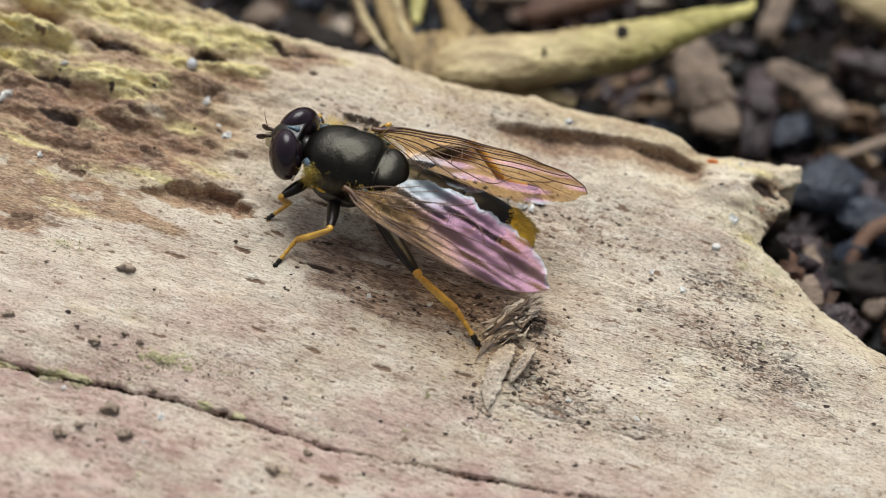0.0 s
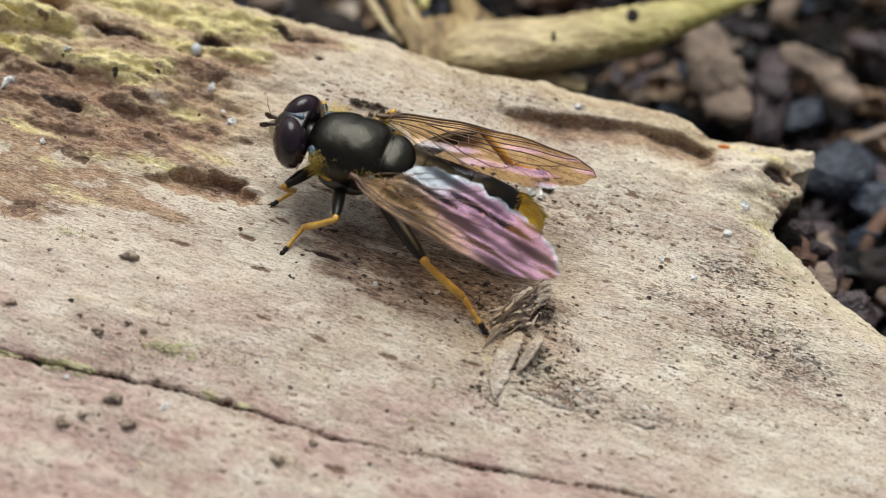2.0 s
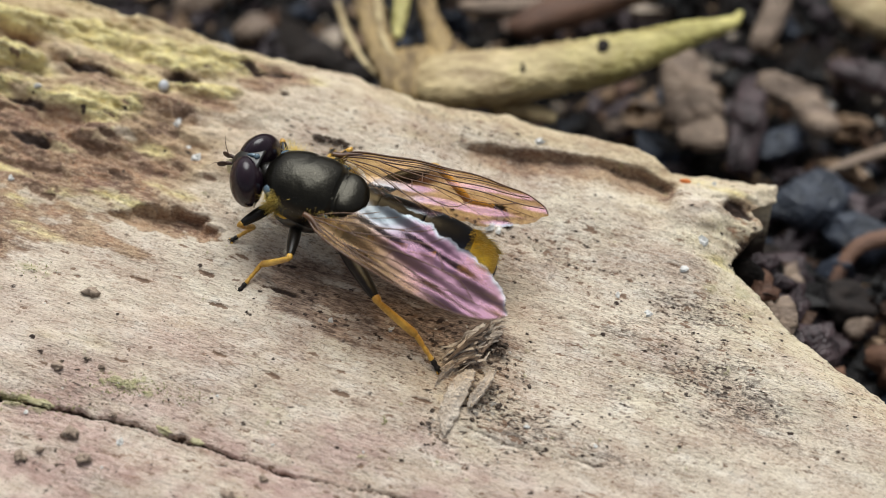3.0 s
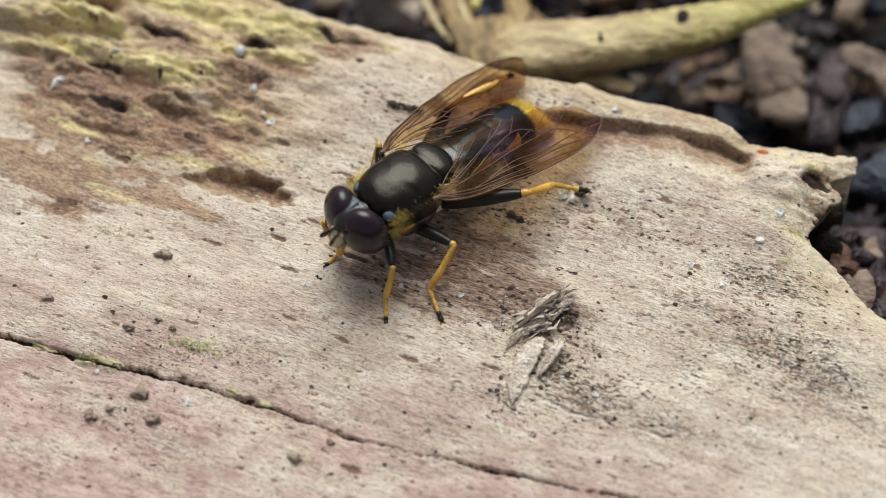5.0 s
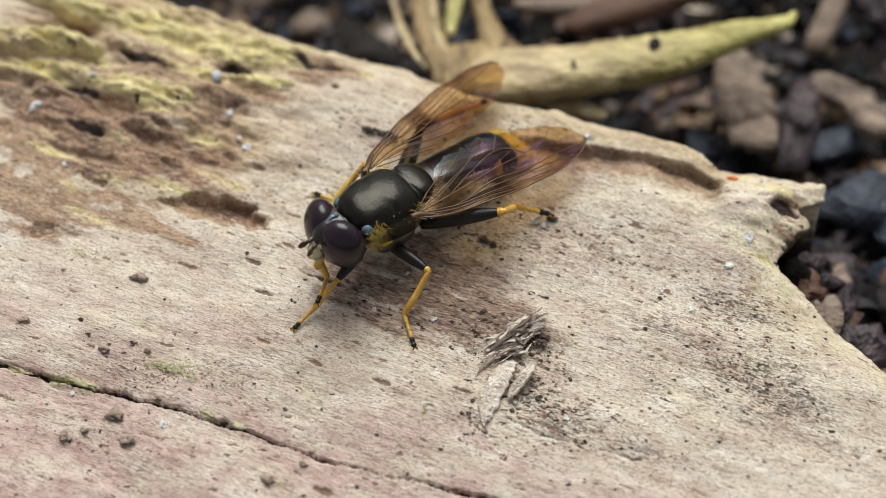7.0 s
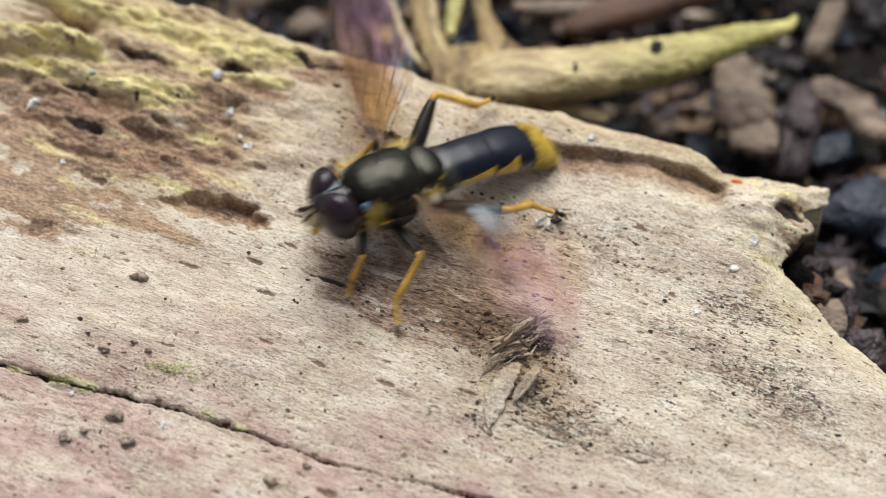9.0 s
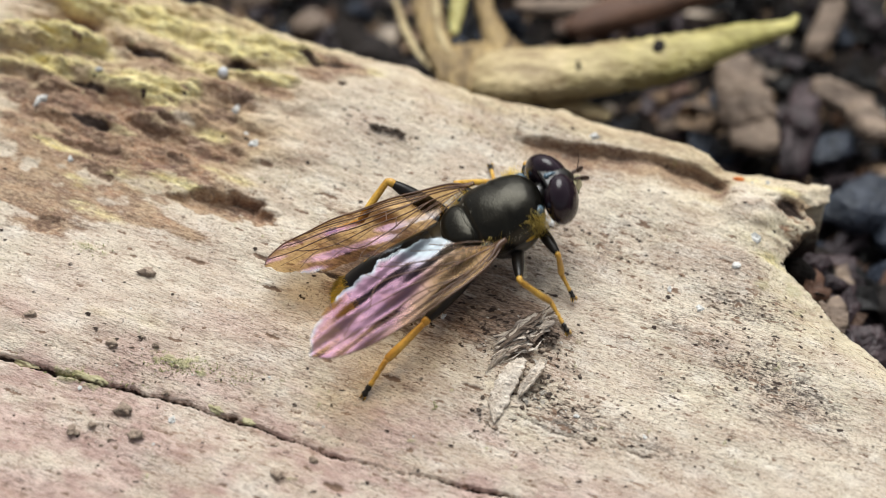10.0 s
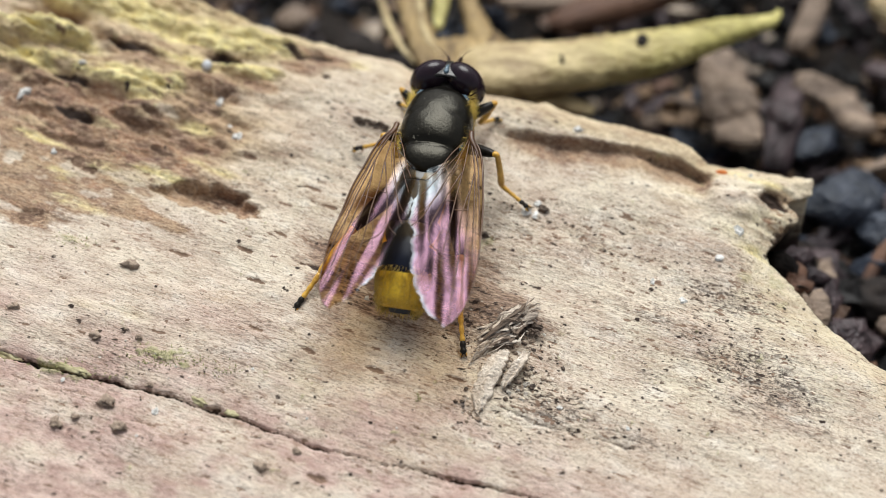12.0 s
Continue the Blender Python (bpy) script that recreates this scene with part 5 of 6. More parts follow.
        part("antenna", joined(tube(rounded([(tuple(base), 0.06, 0.06), (tuple(base + Vector((0.16, s * 0.03, 0.05))), 0.08, 0.08), (tuple(base + Vector((0.34, s * 0.07, 0.0))), 0.09, 0.09)], 3), 10),
                               ball(base.x + 0.52, base.y + s * 0.12, base.z - 0.09, 0.24, 0.07, 0.18, 14, 8, Euler((0, 0.5, s * 0.3)).to_matrix())), ANTENNA, head, "short brown antenna")
        part("arista", tube(rounded([((base.x + 0.45, base.y + s * 0.12, base.z + 0.05), 0.02, 0.02), ((base.x + 0.7, base.y + s * 0.4, base.z + 0.3), 0.013, 0.013), ((base.x + 0.85, base.y + s * 0.75, base.z + 0.45), 0.005, 0.005)], 4), 6), ANTENNA, head, "thin antennal bristle")
    part("frons", tube(rounded([((2.55, 0, 1.12), 0.05, 0.05), ((2.8, 0, 1.14), 0.09, 0.08), ((3.1, 0, 0.98), 0.035, 0.05), ((3.4, 0, 0.65), 0.04, 0.06), ((3.62, 0, 0.3), 0.12, 0.09), ((3.7, 0, 0.12), 0.07, 0.05)], 4), 12), STEEL, head, "shiny blue-grey frons")
    part("ocelli", ball(2.62, 0, 1.16, 0.14, 0.13, 0.1, 12, 8), STEEL, head)
    part("face", tube(rounded([((3.45, 0, 0.3), 0.2, 0.2), ((3.6, 0, 0.0), 0.42, 0.2), ((3.62, 0, -0.35), 0.42, 0.22), ((3.6, 0, -0.7), 0.38, 0.25), ((3.4, 0, -0.95), 0.15, 0.15)], 4), 16), FACE, head, "pale yellow dusted face")
    part("proboscis", tube(rounded([((3.3, 0, -0.8), 0.25, 0.22), ((3.4, 0, -1.15), 0.18, 0.18), ((3.5, 0, -1.5), 0.2, 0.16), ((3.55, 0, -1.65), 0.08, 0.08)], 4), 12), AMBER, head, "short amber proboscis")
    # abdomen, segment by segment; each overlaps the next like a tile
    prof = lambda x: (np.interp(x, [-8.75, -8.5, -8.0, -7.2, -6.0, -4.6, -3.2, -2.4, -1.9], [0.2, 0.78, 1.06, 1.15, 1.18, 1.10, 1.1, 1.2, 0.9]),
                      np.interp(x, [-8.75, -8.5, -7.9, -6.5, -5.0, -3.5, -2.4, -1.9], [0.1, 0.38, 0.62, 0.74, 0.74, 0.72, 0.75, 0.6]),
                      np.interp(x, [-8.75, -8.3, -7.7, -7.1, -6.5, -5.8, -4, -2], [-1.75, -1.35, -0.95, -0.62, -0.40, -0.25, -0.08, -0.12]))

    def segment(a, b, grow=1.0):
        rows = []
        for k in range(9):
            x = a + (b - a) * k / 8
            w, h, z = prof(x)
            lip = grow * (1 + 0.025 * (k / 8) ** 3)
            if k in (0, 8):
                lip *= 0.965
            rows.append(((x, 0, z), float(w) * lip, float(h) * lip))
        return tube(rounded(rows, 2), 32, 2.35)
    part("abdomen_segment", segment(-1.85, -3.0, 0.98), BLACK, fly)
    s2 = part("abdomen_segment", segment(-2.9, -5.0, 1.0), BLUE, fly, "glossy blue-black abdomen segment")
    s3 = part("abdomen_segment", segment(-4.9, -7.1, 1.0), BLUE, fly, "glossy blue-black abdomen segment")
    s4 = part("abdomen_segment", segment(-7.0, -8.3, 1.01), GOLD, fly, "golden-haired last abdomen segment")
    part("abdomen_tip", segment(-8.15, -8.45, 0.55), BLACK, fly)

    def spot_patch(s, a, b, low, high):
        """A coloured field lying on the abdomen: from its side up to an angle that grows from a to b."""
        verts, faces = [], []
        for i in range(11):
            x = a + (b - a) * i / 10
            w, h, z = prof(x)
            reach = math.radians(high[0] + (high[1] - high[0]) * i / 10 - 4 * math.sin(math.pi * i / 10))
            for k in range(9):
                q = math.radians(low) + (reach - math.radians(low)) * k / 8
                c, n = math.cos(q), math.sin(q)
                verts.append((x, s * 1.022 * float(w) * abs(c) ** 0.851, float(z) + 1.022 * float(h) * math.copysign(abs(n) ** 0.851, n)))
        for i in range(10):
            for k in range(8):
                f = (i * 9 + k, i * 9 + k + 1, i * 9 + k + 10, i * 9 + k + 9)
                faces.append(f if s < 0 else f[::-1])
        return verts, faces
    for s in (1, -1):
        part("side_spot", spot_patch(s, -4.95, -6.05, -45, (6, 44)), GOLD, s3, "yellow triangular side spot")
        part("side_spot", spot_patch(s, -3.0, -4.8, -45, (4, 26)), GOLD, s2, "yellow side margin")
    roots = []
    for k in range(2200):
        a, x = rnd.uniform(0, 2 * math.pi), rnd.uniform(-8.3, -6.95)
        w, h, z = prof(x)
        c, q = math.cos(a), math.sin(a)
        roots.append(((x, float(w) * math.copysign(abs(c) ** 0.85, c), float(z) + float(h) * math.copysign(abs(q) ** 0.85, q)), (-1.4, 0.22 * c, 0.25 * q)))
    part("golden_fur", hairs(roots, 0.40, 0.016, 15, 0.22), GOLDHAIR, s4, "dense golden hair")
    roots = []
    for k in range(500):
        a, x = rnd.uniform(0, math.pi), rnd.uniform(-6.7, -2.4)
        w, h, z = prof(x)
        s = rnd.choice((-1, 1))
        roots.append(((x, s * float(w) * 0.98, float(z) + rnd.uniform(-0.4, 0.2)), (-0.6, s, 0.1)))
    part("side_hair", hairs(roots, 0.3, 0.008, 16, 0.4), PALEHAIR, fly, "pale hair along the abdomen sides")


build_body()

# ---- wings: x to the tip, y to the leading edge ----
SPAN = 9.5
LEAD = ([0, 0.6, 1.6, 3.2, 5.2, 7.0, 8.4, 9.2, 9.5], [0.10, 0.42, 0.62, 0.72, 0.74, 0.62, 0.30, -0.15, -0.55])
TRAIL = ([0, 0.6, 1.2, 1.6, 1.9, 2.3, 3.0, 3.6, 4.2, 4.7, 5.1, 5.8, 7.0, 8.2, 9.0, 9.5], [-0.12, -0.28, -0.60, -1.20, -1.72, -1.97, -2.12, -2.20, -2.36, -2.38, -2.16, -2.18, -2.08, -1.70, -1.18, -0.55])


def fold(x, y):
    """Pleats and camber of the wing skin."""
    f = (y - 0.7) / 3.0
    return 0.075 * math.sin(13 * f + 0.5 + 0.35 * x) * min(1, x / 2) * (1 - 0.4 * x / SPAN) + 0.022 * math.sin(29 * f - 0.9 * x) * min(1, x / 2) - 0.25 * f * f + 0.035 * math.sin(2.3 * x + 5 * f) - 0.25 * (x / SPAN) ** 2


def wing_geometry(side):
    nx, ny = 80, 44
    verts, faces, cloud, pale, violet = [], [], [], [], []
    for i in range(nx + 1):
        x = SPAN * (1 - (1 - i / nx) ** 1.15)
        a, b = float(np.interp(x, *LEAD)), float(np.interp(x, *TRAIL))
        b += (0.05 * math.sin(x * 6.3) + 0.045 * math.sin(x * 15.7 + 1) * math.sin(x * 2.9)) * min(1, x / 3) * (i < nx)
        for j in range(ny + 1):
            y = a + (b - a) * j / ny
            verts.append((x, y, side * fold(x, y)))
            violet.append(min(1, max(0, (x - 2.6 + 1.9 * (a - y - 1.1)) / 3.2)))
            spot = math.exp(-((x - 3.75 - 0.35 * (y + 0.6)) / 0.62) ** 4 - ((y + 0.3) / 1.1) ** 2)
            apex = 0.24 * min(1, max(0, (x - 5.5) / 3)) * (0.4 + 0.6 * math.exp(-((y - 0.3) / 0.8) ** 2))
            rim = 0.38 * math.exp(-((y - a) / 0.3) ** 2)
            cloud.append(min(1, 1.0 * spot + apex + rim))
            pale.append(min(1, 1.5 * math.exp(-((x - 2.4) / 1.3) ** 2) * min(1, max(0, -0.7 - y)) + 0.9 * math.exp(-((y - b) / 0.14) ** 2) * (x > 1.7)))
    for i in range(nx):
        for j in range(ny):
            k = i * (ny + 1) + j
            faces.append((k, k + ny + 1, k + ny + 2, k + 1))
    return verts, faces, cloud, pale, violet


VEINS_CREASES = [  # each: points (x, y), thickness
    ([(0, 0.08), (0.6, 0.40), (1.6, 0.60), (3.2, 0.70), (5.2, 0.72), (7.0, 0.60), (8.4, 0.28), (9.2, -0.17), (9.45, -0.5)], 0.055),
    ([(0.1, 0.05), (1.5, 0.40), (3.2, 0.52), (4.6, 0.62), (5.4, 0.70)], 0.04),
    ([(0.1, 0.0), (1.8, 0.28), (3.6, 0.34), (5.6, 0.40), (7.4, 0.46)], 0.04),
    ([(1.8, 0.26), (3.4, 0.10), (5.4, 0.10), (7.2, 0.08), (8.5, 0.15)], 0.04),
    ([(2.6, 0.14), (4.2, -0.18), (6.0, -0.12), (7.6, -0.28), (9.25, -0.30)], 0.042),
    ([(0.1, -0.05), (1.8, -0.25), (3.6, -0.52), (5.4, -0.75), (6.8, -0.85), (7.6, -0.55), (8.0, -0.28)], 0.036),
    ([(1.8, -0.25), (3.4, -0.95), (4.8, -1.45), (5.6, -1.40), (6.2, -0.85)], 0.034),
    ([(0.1, -0.1), (1.6, -0.62), (3.2, -1.30), (4.4, -1.85), (4.9, -2.25)], 0.032),
    ([(3.4, -0.50), (3.5, -0.95)], 0.028),
    ([(3.75, 0.10), (3.85, -0.50)], 0.032),
    ([(6.8, -0.85), (7.5, -1.15), (8.0, -1.5)], 0.024),
    ([(4.9, -1.45), (5.3, -1.9), (5.5, -2.2)], 0.024),
    ([(0.3, -0.3), (1.0, -0.8), (1.9, -1.3), (2.5, -1.75)], 0.026),
    # the thinnest lines below are dark pleat creases, drawn like veins
    ([(1.2, -0.35), (2.4, -0.85), (3.6, -1.50), (4.3, -2.05)], 0.020),
    ([(0.9, -0.45), (1.8, -1.0), (2.7, -1.55), (3.3, -1.95)], 0.018),
    ([(4.4, -0.75), (5.6, -1.15), (6.6, -1.45), (7.2, -1.80)], 0.018),
    ([(5.2, -0.40), (6.6, -0.50), (7.8, -0.75), (8.8, -0.95)], 0.018),
    ([(4.6, 0.42), (6.0, 0.26), (7.4, 0.22), (8.6, -0.02)], 0.018),
    ([(2.0, 0.42), (3.4, 0.42), (5.0, 0.50), (6.4, 0.55)], 0.020),
]


def build_wing(name, side):
    verts, faces, cloud, pale, violet = wing_geometry(side)
    root = part(name, tube(rounded([((-0.3, 0, 0), 0.12, 0.1), ((0.1, 0.02, 0.02), 0.13, 0.1), ((0.6, 0.25, 0.02), 0.07, 0.06), ((1.0, 0.38, 0.02), 0.03, 0.03)], 4), 10), VEIN, fly, "amber-brown clear wing with violet sheen")
    skin = part("membrane", (verts, faces), MEMBRANE, root, "thin amber membrane with brown cloud")
    for key, values in (("cloud", cloud), ("pale", pale), ("violet", violet)):
        att = skin.data.attributes.new(key, "FLOAT", "POINT")
        att.data.foreach_set("value", np.array(values, np.float32))
    for line, w in VEINS_CREASES:
        dense = rounded([((x, y, 0), w, w) for x, y in line], 6)
        rows = [((p[0], p[1], side * fold(p[0], p[1])), w * (1 - 0.45 * p[0] / SPAN) * 0.95, w * (1 - 0.45 * p[0] / SPAN) * 0.95) for p, *_ in dense]
        part("vein_or_crease", tube(rows, 6), VEIN, root)
    return root


wings = {1: build_wing("wing", -1), -1: build_wing("wing", 1)}

# ---- legs: femur, tibia, tarsus; each lies along its own x ----
HIPS = {"F": (1.45, 0.62, -1.05), "M": (0.35, 0.75, -1.25), "H": (-1.3, 0.75, -1.2)}
LENGTHS = {"F": (1.95, 1.7, 1.25), "M": (2.6, 2.35, 1.6), "H": (4.3, 2.2, 1.9)}


def build_leg(kind):
    a, b, c = LENGTHS[kind]
    w = {"F": 0.26, "M": 0.27, "H": 0.36}[kind]
    femur = part("femur", tube(rounded([((-0.1, 0, 0), 0.16, 0.16), ((0.15 * a, 0, 0), w * 0.9, w * 0.95), ((0.5 * a, 0, 0.03), w, w * 1.1), ((0.8 * a, 0, 0.02), w * 0.75, w * 0.8), ((0.93 * a, 0, 0), w * 0.5, w * 0.5)], 4), 16), DARKLEG, fly, "black thick femur")
    part("knee", tube(rounded([((0.91 * a, 0, 0), w * 0.5, w * 0.5), ((0.97 * a, 0, 0), w * 0.52, w * 0.52), ((1.02 * a, 0, 0), 0.06, 0.06)], 3), 12), AMBER, femur)
    rnd = random.Random(len(kind) + int(a * 10))
    roots = [((rnd.uniform(0.15, 0.9) * a, rnd.uniform(-0.7, 0.7) * w, -w * 0.7), (0.2, rnd.uniform(-0.6, 0.6), -1)) for k in range(130)]
    part("bristles", hairs(roots, 0.26, 0.009, 4, 0.3), PALEHAIR, femur, "pale bristles under the femur")
    t = {"F": 0.14, "M": 0.145, "H": 0.175}[kind]
    tibia = part("tibia", tube(rounded([((-0.02, 0, 0), t * 0.7, t * 0.7), ((0.12 * b, 0, 0), t * 0.85, t * 0.85), ((0.55 * b, 0, 0.03), t, t), ((0.92 * b, 0, 0), t * 1.05, t * 1.05), ((1.01 * b, 0, 0), t * 0.6, t * 0.6)], 4), 14), AMBER, fly, "amber-yellow tibia")
    r = t * 0.72
    tarsus = part("tarsus", tube(rounded([((0, 0, 0), r, r), ((0.22 * c, 0, 0), r, r), ((0.28 * c, 0, 0), r * 0.75, r * 0.75), ((0.42 * c, 0, 0), r * 0.95, r * 0.95), ((0.50 * c, 0, 0), r * 0.7, r * 0.7), ((0.62 * c, 0, 0), r * 0.95, r * 0.95), ((0.68 * c, 0, 0), r * 0.7, r * 0.7)], 3), 12), AMBER, fly, "jointed amber tarsus with black end")
    part("tarsus_end", tube(rounded([((0.66 * c, 0, 0), r * 0.7, r * 0.7), ((0.74 * c, 0, 0), r * 1.15, r), ((0.82 * c, 0, 0), r * 0.85, r * 0.8), ((0.9 * c, 0, 0), r * 1.25, r), ((0.97 * c, 0, 0), r * 0.5, r * 0.5)], 3), 12), DARKLEG, tarsus, "black last tarsus joints")
    for s in (1, -1):
        part("foot_pad", ball(0.98 * c, s * 0.09, -0.03, 0.11, 0.07, 0.04, 10, 6), AMBER, tarsus)
        part("claw", tube(rounded([((0.95 * c, s * 0.04, 0.03), 0.03, 0.03), ((1.02 * c, s * 0.1, 0.03), 0.02, 0.02), ((1.07 * c, s * 0.13, -0.05), 0.005, 0.005)], 3), 6), DARKLEG, tarsus)
    return femur, tibia, tarsus


legs = {(s, k): build_leg(k) for s in (1, -1) for k in "FMH"}

# ---- movement ----
# seconds, thorax place, yaw, pitch (head up), roll
BODY = [
    (0, -3.95, 2.2, 3.28, 160, 7, 1), (3.0, -3.97, 2.13, 3.3, 162, 8, 2), (3.6, -3.97, 2.13, 3.3, 162, 8, 2), (3.8, -4.0, 1.7, 3.25, 178, 9, 2), (4.0, -3.7, 1.2, 3.15, 200, 10, 1),
    (4.2, -3.35, 0.8, 3.0, 220, 11, 0), (4.4, -3.15, 0.62, 2.95, 227, 12, 0), (5.0, -3.13, 0.6, 2.95, 227, 11, -1), (5.5, -2.9, 1.05, 2.97, 226, 13, -1), (7.0, -2.88, 0.97, 2.96, 224.5, 14, 2),
    (7.6, -2.9, 1.0, 2.96, 224, 14, 2), (8.3, -4.0, 1.65, 3.05, 216, 13, 1), (8.8, -4.0, 1.7, 3.05, 216, 13, 1), (8.9, -3.7, 1.75, 3.05, 215, 13, 0), (9.0, -2.88, 2.04, 3.07, 213, 12, -1),
    (9.1, 2.2, 3.8, 9.1, 246, 18, 3), (9.2, -0.27, -2.6, 2.6, 251, 10, -2), (9.3, -0.5, -4.6, 2.33, 264, 13, 0), (9.4, -1.2, -4.7, 2.37, 266, 14, -1), (9.465, 0.52, -4.385, 2.29, 309.7, 2, -3), (9.5, 0.53, -4.38, 2.29, 310, 2, -3), (9.535, 0.54, -4.375, 2.29, 310.3, 2, -3),
    (9.6, 0.98, -2.8, 2.38, 341, 3, 0), (9.8, 1.4, -0.8, 2.45, 384, 9, -2), (10.0, 1.69, 0.75, 2.45, 387.5, 10, -2), (10.2, 0.67, 1.9, 2.74, 405, 0, -4), (10.5, 0.62, 3.05, 2.96, 426, 0, 0),
    (10.8, -0.94, 4.0, 3.05, 442, 2, 0), (11.2, -0.75, 4.5, 3.08, 442, 0, 0), (12.0, -0.44, 4.33, 3.11, 442, 1, -1),
]
# seconds, then the feet: left front, middle, hind, right front, middle, hind (x, y on the log)
FEET = [
    (0, (-7.8, 1.0), (-7.4, -1.4), (1.6, -4.8), (-6.3, 5.4), (-3.5, 6.0), (4.3, 3.2)), (3.6, (-7.9, 1.1), (-7.3, -1.4), (1.6, -4.8), (-6.4, 5.4), (-3.6, 6.0), (4.3, 3.3)),
    (4.4, (-3.7, -4.3), (-1.3, -4.2), (4.8, 2.6), (-6.7, -2.0), (-5.9, 2.6), (1.1, 8.5)), (5.0, (-3.7, -4.5), (-1.3, -4.2), (4.8, 2.6), (-6.7, -2.0), (-5.9, 2.6), (1.1, 8.5)),
    (5.3, (-5.2, -2.8), (-1.4, -4.2), (4.6, 2.7), (-6.7, -1.9), (-6.4, 3.1), (1.1, 8.5)), (7.0, (-5.4, -3.0), (-1.3, -4.3), (4.3, 2.7), (-6.6, -1.6), (-6.4, 3.1), (1.1, 8.5)),
    (7.7, (-5.4, -3.0), (-1.3, -4.3), (4.3, 2.7), (-6.6, -1.6), (-6.4, 3.1), (1.1, 8.5)), (8.3, (-5.3, -2.4), (-2.4, -3.4), (4.4, 2.8), (-8.0, 0.2), (-7.2, 4.0), (0.9, 8.6)),
    (8.9, (-5.3, -2.4), (-2.4, -3.6), (4.6, 2.8), (-8.0, 0.2), (-7.2, 4.0), (0.9, 8.6)), (9.0, (-4.6, -2.5), (-2.2, -3.8), (4.8, 2.7), (-7.0, 2.2), (-5.9, 4.9), (1.4, 8.8)),
    (9.1, (0.5, -0.5), (4.5, -1.0), (4.5, 8.5), (-1.0, 0.5), (-1.5, 3.5), (0.0, 9.5)),
    (9.2, (0.9, -6.6), (3.0, -5.3), (4.6, 2.4), (-3.6, -5.0), (-4.2, -2.4), (-1.0, 4.8)), (9.3, (1.5, -8.2), (3.5, -6.5), (3.3, 1.8), (-3.2, -7.7), (-4.4, -5.2), (-3.0, 2.6)),
    (9.4, (1.0, -8.3), (3.1, -6.4), (3.0, 2.0), (-3.6, -7.9), (-4.9, -5.4), (-4.3, 2.4)), (9.465, (5.0, -7.0), (4.2, -3.7), (-1.0, 3.0), (0.5, -10.1), (-2.2, -6.9), (-7.1, -1.2)), (9.535, (5.0, -7.0), (4.2, -3.7), (-1.0, 3.0), (0.5, -10.1), (-2.2, -6.9), (-7.1, -1.2)),
    (9.6, (5.0, -1.6), (3.9, 0.5), (-4.5, 2.6), (3.4, -6.2), (0.6, -6.7), (-6.6, -3.6)), (9.8, (3.5, 2.8), (1.1, 3.5), (-6.2, -0.2), (5.5, -1.6), (4.5, -3.8), (-4.0, -7.0)),
    (10.0, (3.6, 4.4), (1.1, 5.0), (-6.0, 0.9), (5.1, -1.6), (4.9, -3.3), (-4.0, -7.4)), (10.2, (1.4, 6.0), (-1.3, 5.8), (-6.8, -0.5), (4.8, 2.4), (4.2, -0.2), (-2.0, -6.2)),
    (10.5, (-0.2, 7.1), (-2.7, 6.0), (-6.4, -3.3), (3.9, 3.0), (4.1, 1.4), (0.2, -6.2)), (10.8, (-2.8, 7.7), (-4.7, 5.4), (-6.4, -3.4), (1.9, 7.0), (3.6, 2.8), (1.2, -5.3)),
    (12.0, (-2.6, 7.7), (-4.4, 5.0), (-6.4, -3.5), (2.2, 7.2), (3.7, 2.5), (1.2, -5.4)),
]
# seconds, then sweep outwards and lift of the left and of the right wing, in degrees
WINGS = [(0, 8, 3, 3, 3), (3.6, 9, 3, 3, 3), (4.4, 4, -5, 6, -6), (5.0, 4, -5, 6, -6), (5.5, 6, -3, 8, -2), (6.5, 5, 1, 10, 2), (7.0, 4, 0, 11, 2), (8.3, 5, 1, 10, 2), (8.9, 6, 2, 10, 3), (8.9333, 45, -12, 45, -12), (8.9667, 72, -70, 72, -70),
         (9.0, 74, 8, 74, 8), (9.0333, 75, 86, 75, 86), (9.0667, 75, 20, 75, 20), (9.1, 75, -40, 75, -40), (9.1333, 75, 36, 75, 36), (9.1667, 75, 70, 75, 70), (9.2, 66, 12, 66, 12),
         (9.2667, 20, 4, 16, 6), (9.3, 11, 0, 4, 3), (9.4, 12, 0, 6, 0), (9.5, 4, -2, 9, 2), (9.5667, 16, 6, 18, 6), (9.6333, 8, 2, 12, 4), (9.7, 12, 6, 16, 8), (9.8, 6, 5, 10, 9), (10.0, 4, 5, 10, 10), (10.2, 6, 4, 7, 6), (10.5, 8, 3, 4, 3), (10.8, 6, 2, 4, 2), (12.0, 5, 1, 4, 0)]


def between(rows, t):
    """The values of a row table at a time."""
    flat = [np.ravel([v if isinstance(v, tuple) else (v,) for v in r[1:]]) if not isinstance(r[1], tuple) else np.concatenate(r[1:]) for r in rows]
    times = [r[0] for r in rows]
    table = np.array([np.asarray(f, float).ravel() for f in flat])
    return np.array([np.interp(t, times, table[:, k]) for k in range(table.shape[1])])


def body_pose(t):
    x, y, z, yaw, pitch, roll = between(BODY, t)
    return Matrix.Translation(Vector((x, y, z)) * MM) @ Euler((radians(roll), radians(-pitch), radians(yaw))).to_matrix().to_4x4()


def basis(origin, x, up):
    """A pose whose x runs along a direction, with z as near to up as can be."""
    x = x.normalized()
    y = up.cross(x).normalized()
    z = x.cross(y)
    m = Matrix((x, y, z)).transposed().to_4x4()
    m.translation = origin * MM
    return m


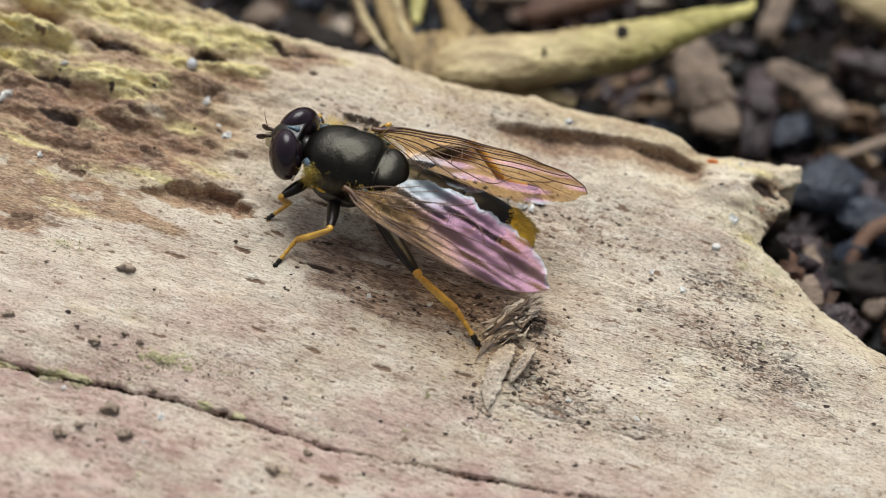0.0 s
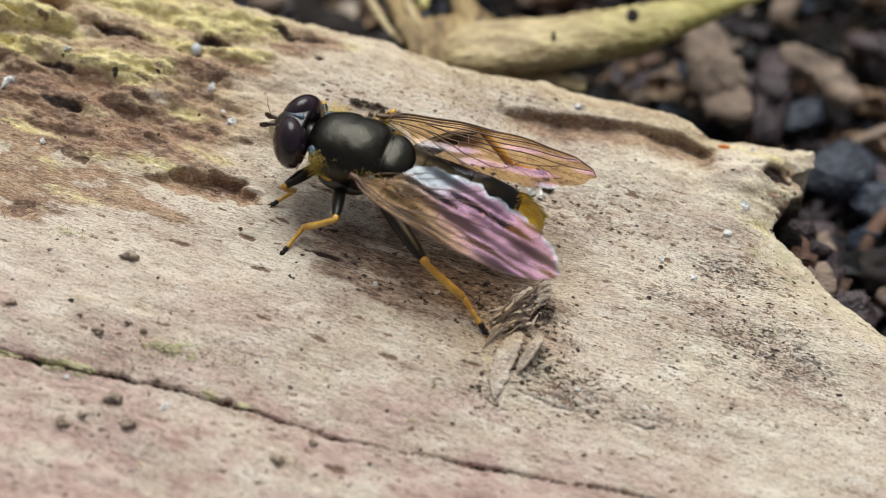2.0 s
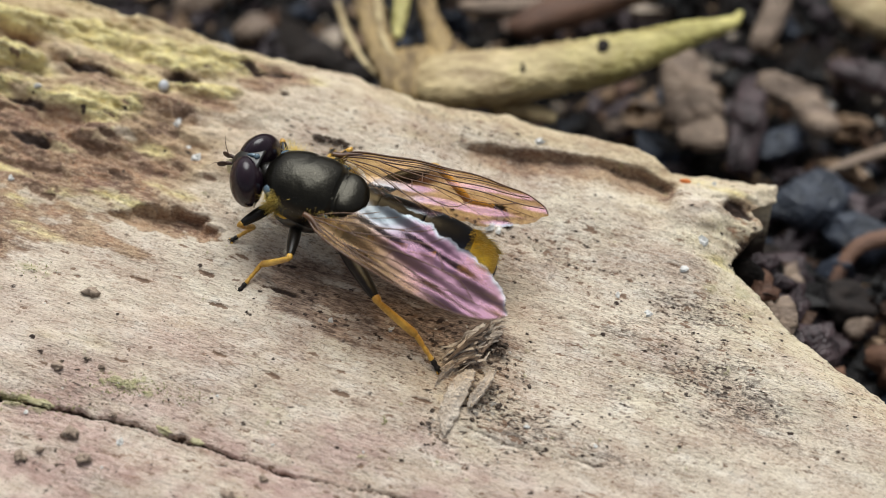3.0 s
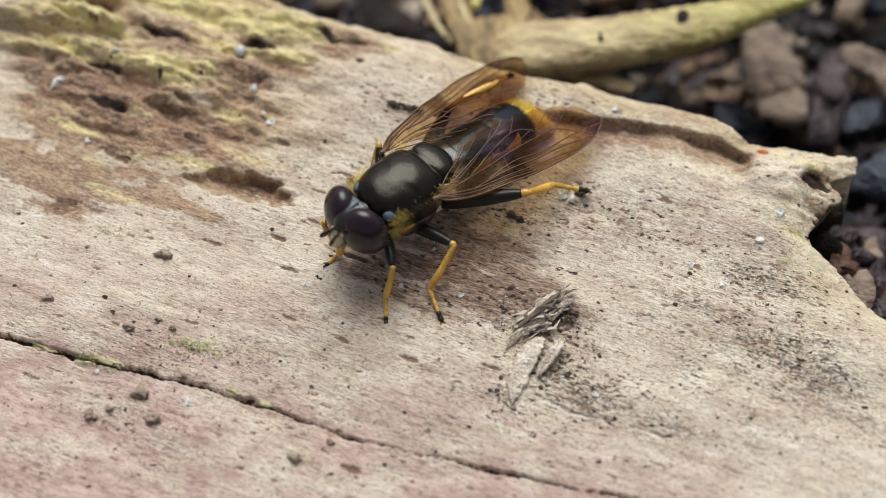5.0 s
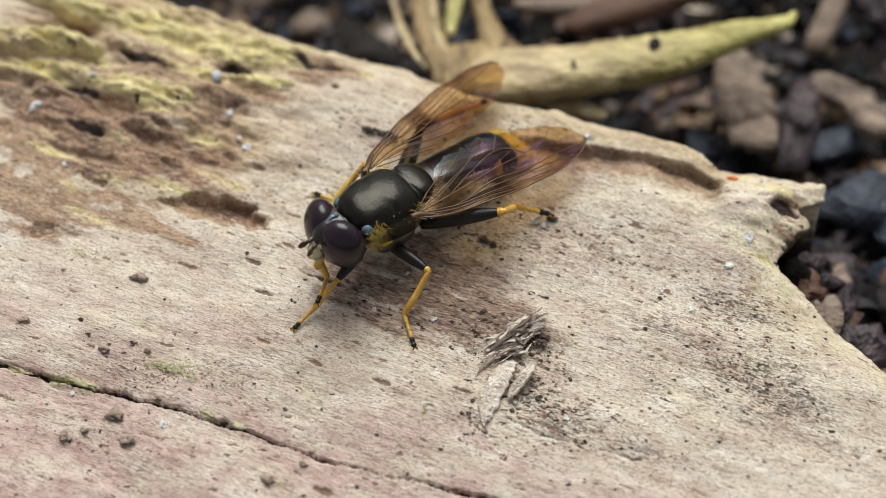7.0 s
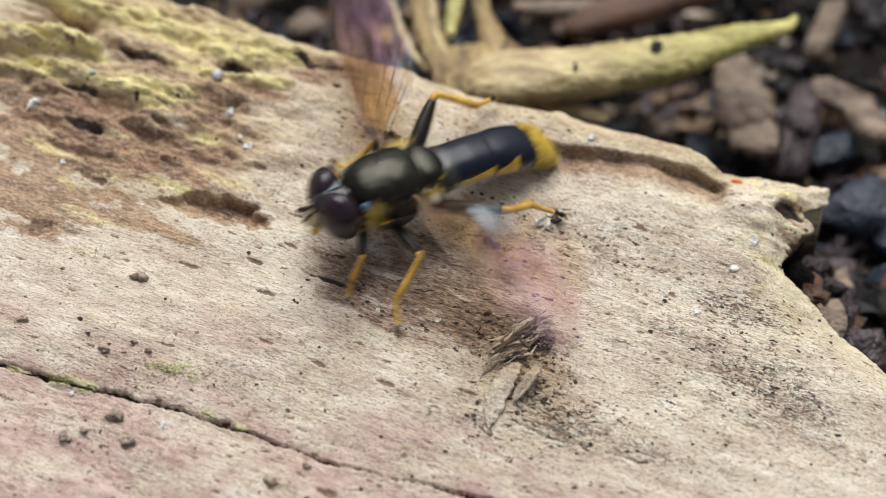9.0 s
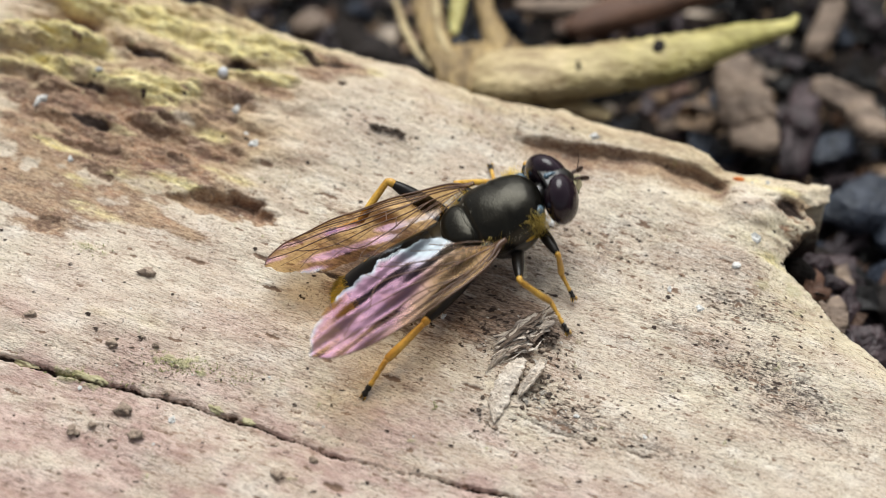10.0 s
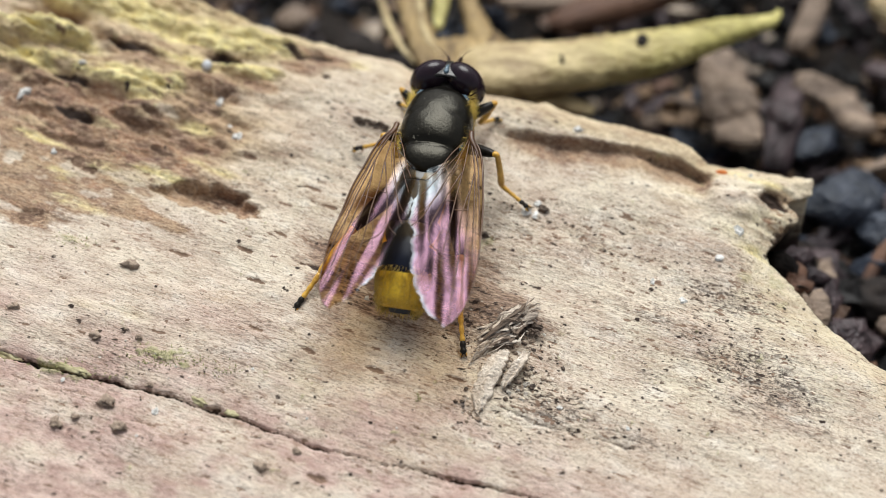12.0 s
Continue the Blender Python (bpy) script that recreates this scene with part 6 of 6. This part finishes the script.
def wing_pose(s, sweep, lift):
    a, b = radians(sweep + 3.5), radians(lift)
    x = Vector((-math.cos(a) * math.cos(b), s * math.sin(a) * math.cos(b), math.sin(b)))
    lead = Vector((math.sin(a), s * math.cos(a), -0.30)).normalized()
    lead = (lead - x * lead.dot(x)).normalized()
    z = x.cross(lead)
    m = Matrix((x, lead, z)).transposed().to_4x4()
    m.translation = Vector((-0.5, s * 1.72, 0.72)) * MM
    return m


def leg_poses(s, kind, foot, low=0.0):
    """Femur, tibia and tarsus for a foot place in the fly's space."""
    a, b, c = LENGTHS[kind]
    hip = Vector(HIPS[kind])
    hip.y *= s
    out = Vector((foot.x - hip.x, foot.y - hip.y, 0)).normalized()
    flat = (out + Vector((0, 0, -0.42 if kind != "F" else -0.5))).normalized()
    ankle = foot - flat * (c * 1.0)
    way = ankle - hip
    reach = min(way.length, (a + b) * 0.995)
    way.normalize()
    ankle = hip + way * reach
    flat = (foot - ankle).normalized()
    k = (a * a - b * b + reach * reach) / (2 * reach)
    h = math.sqrt(max(a * a - k * k, 0))
    pole = Vector({"F": (0.1, s * 0.5, 1.0), "M": (-0.45, s * 0.95, 0.55), "H": (0.0, s * (0.55 + 0.3 * low), 0.5 - 0.5 * low)}[kind])
    bend = (pole - way * pole.dot(way)).normalized()
    knee = hip + way * k + bend * h
    up = Vector((0, 0, 1))
    return basis(hip, knee - hip, bend), basis(knee, ankle - knee, bend), basis(ankle, flat, up)


# front feet while the fly cleans them: seconds, left and right place in its own space
CLEAN = [(5.8, (3.9, 1.6, -2.6), (3.9, -0.6, -2.6)), (6.1, (4.1, 0.9, -2.2), (4.2, 0.1, -2.2)), (6.4, (4.3, 0.4, -2.4), (4.0, 0.3, -2.0)), (6.7, (4.0, 0.9, -2.2), (4.3, 0.4, -2.5)), (7.0, (5.3, 0.7, -3.8), (4.2, 0.9, -2.7)),
         (7.3, (4.3, 0.8, -2.4), (4.1, 0.4, -2.3)), (7.5, (4.1, 1.2, -2.6), (4.0, -0.4, -2.6))]


def motions():
    moving = [(3.6, 4.4, 0.1), (5.0, 5.3, 0.1), (5.7, 7.8, 0.1), (8.2, 8.4, 0.1), (8.8, 10.9, 1 / 30)]
    times = {0.0, 3.0, 12.0, 11.2, 5.5}
    for a, b, step in moving:
        times |= {round((a + step * k) * 30) / 30 for k in range(int((b - a) / step + 1.5))}
    times = sorted(times)
    walk(fly, [(t, body_pose(t)) for t in times])
    for s in (1, -1):
        keep = sorted({r[0] for r in WINGS})
        rows = []
        for t in keep:
            v = between(WINGS, t)
            rows.append((t, wing_pose(s, *(v[:2] if s > 0 else v[2:]))))
        walk(wings[s], rows)
    tracks = {key: ([], [], []) for key in legs}
    for t in times:
        inv = body_pose(t).inverted()
        feet = between(FEET, t)
        air = float(np.interp(t, [9.0, 9.06, 9.13, 9.2], [0, 1, 1, 0]))
        clean = float(np.interp(t, [5.6, 5.9, 7.4, 7.8], [0, 1, 1, 0]))
        paws = between(CLEAN, t)
        crouch = float(np.interp(t, [3.8, 4.4, 8.8, 8.95], [0, 1, 1, 0]))
        for n, (s, kind) in enumerate(((1, "F"), (1, "M"), (1, "H"), (-1, "F"), (-1, "M"), (-1, "H"))):
            x, y = feet[2 * n], feet[2 * n + 1]
            foot = inv @ (Vector((x, y, top(x, y) + 0.08)) * MM) / MM
            if kind == "F" and clean:
                foot = foot.lerp(Vector(paws[:3] if s > 0 else paws[3:]), clean)
            if air:
                loose = Vector({"F": (3.0, s * 1.4, -2.6), "M": (0.8, s * 2.4, -3.2), "H": (-5.0, s * 2.0, -3.0)}[kind])
                foot = foot.lerp(loose, air)
            for rows, m in zip(tracks[(s, kind)], leg_poses(s, kind, foot, crouch if s < 0 else 0.0)):
                rows.append((t, m))
    for key, sets in tracks.items():
        for ob, rows in zip(legs[key], sets):
            walk(ob, rows)


motions()
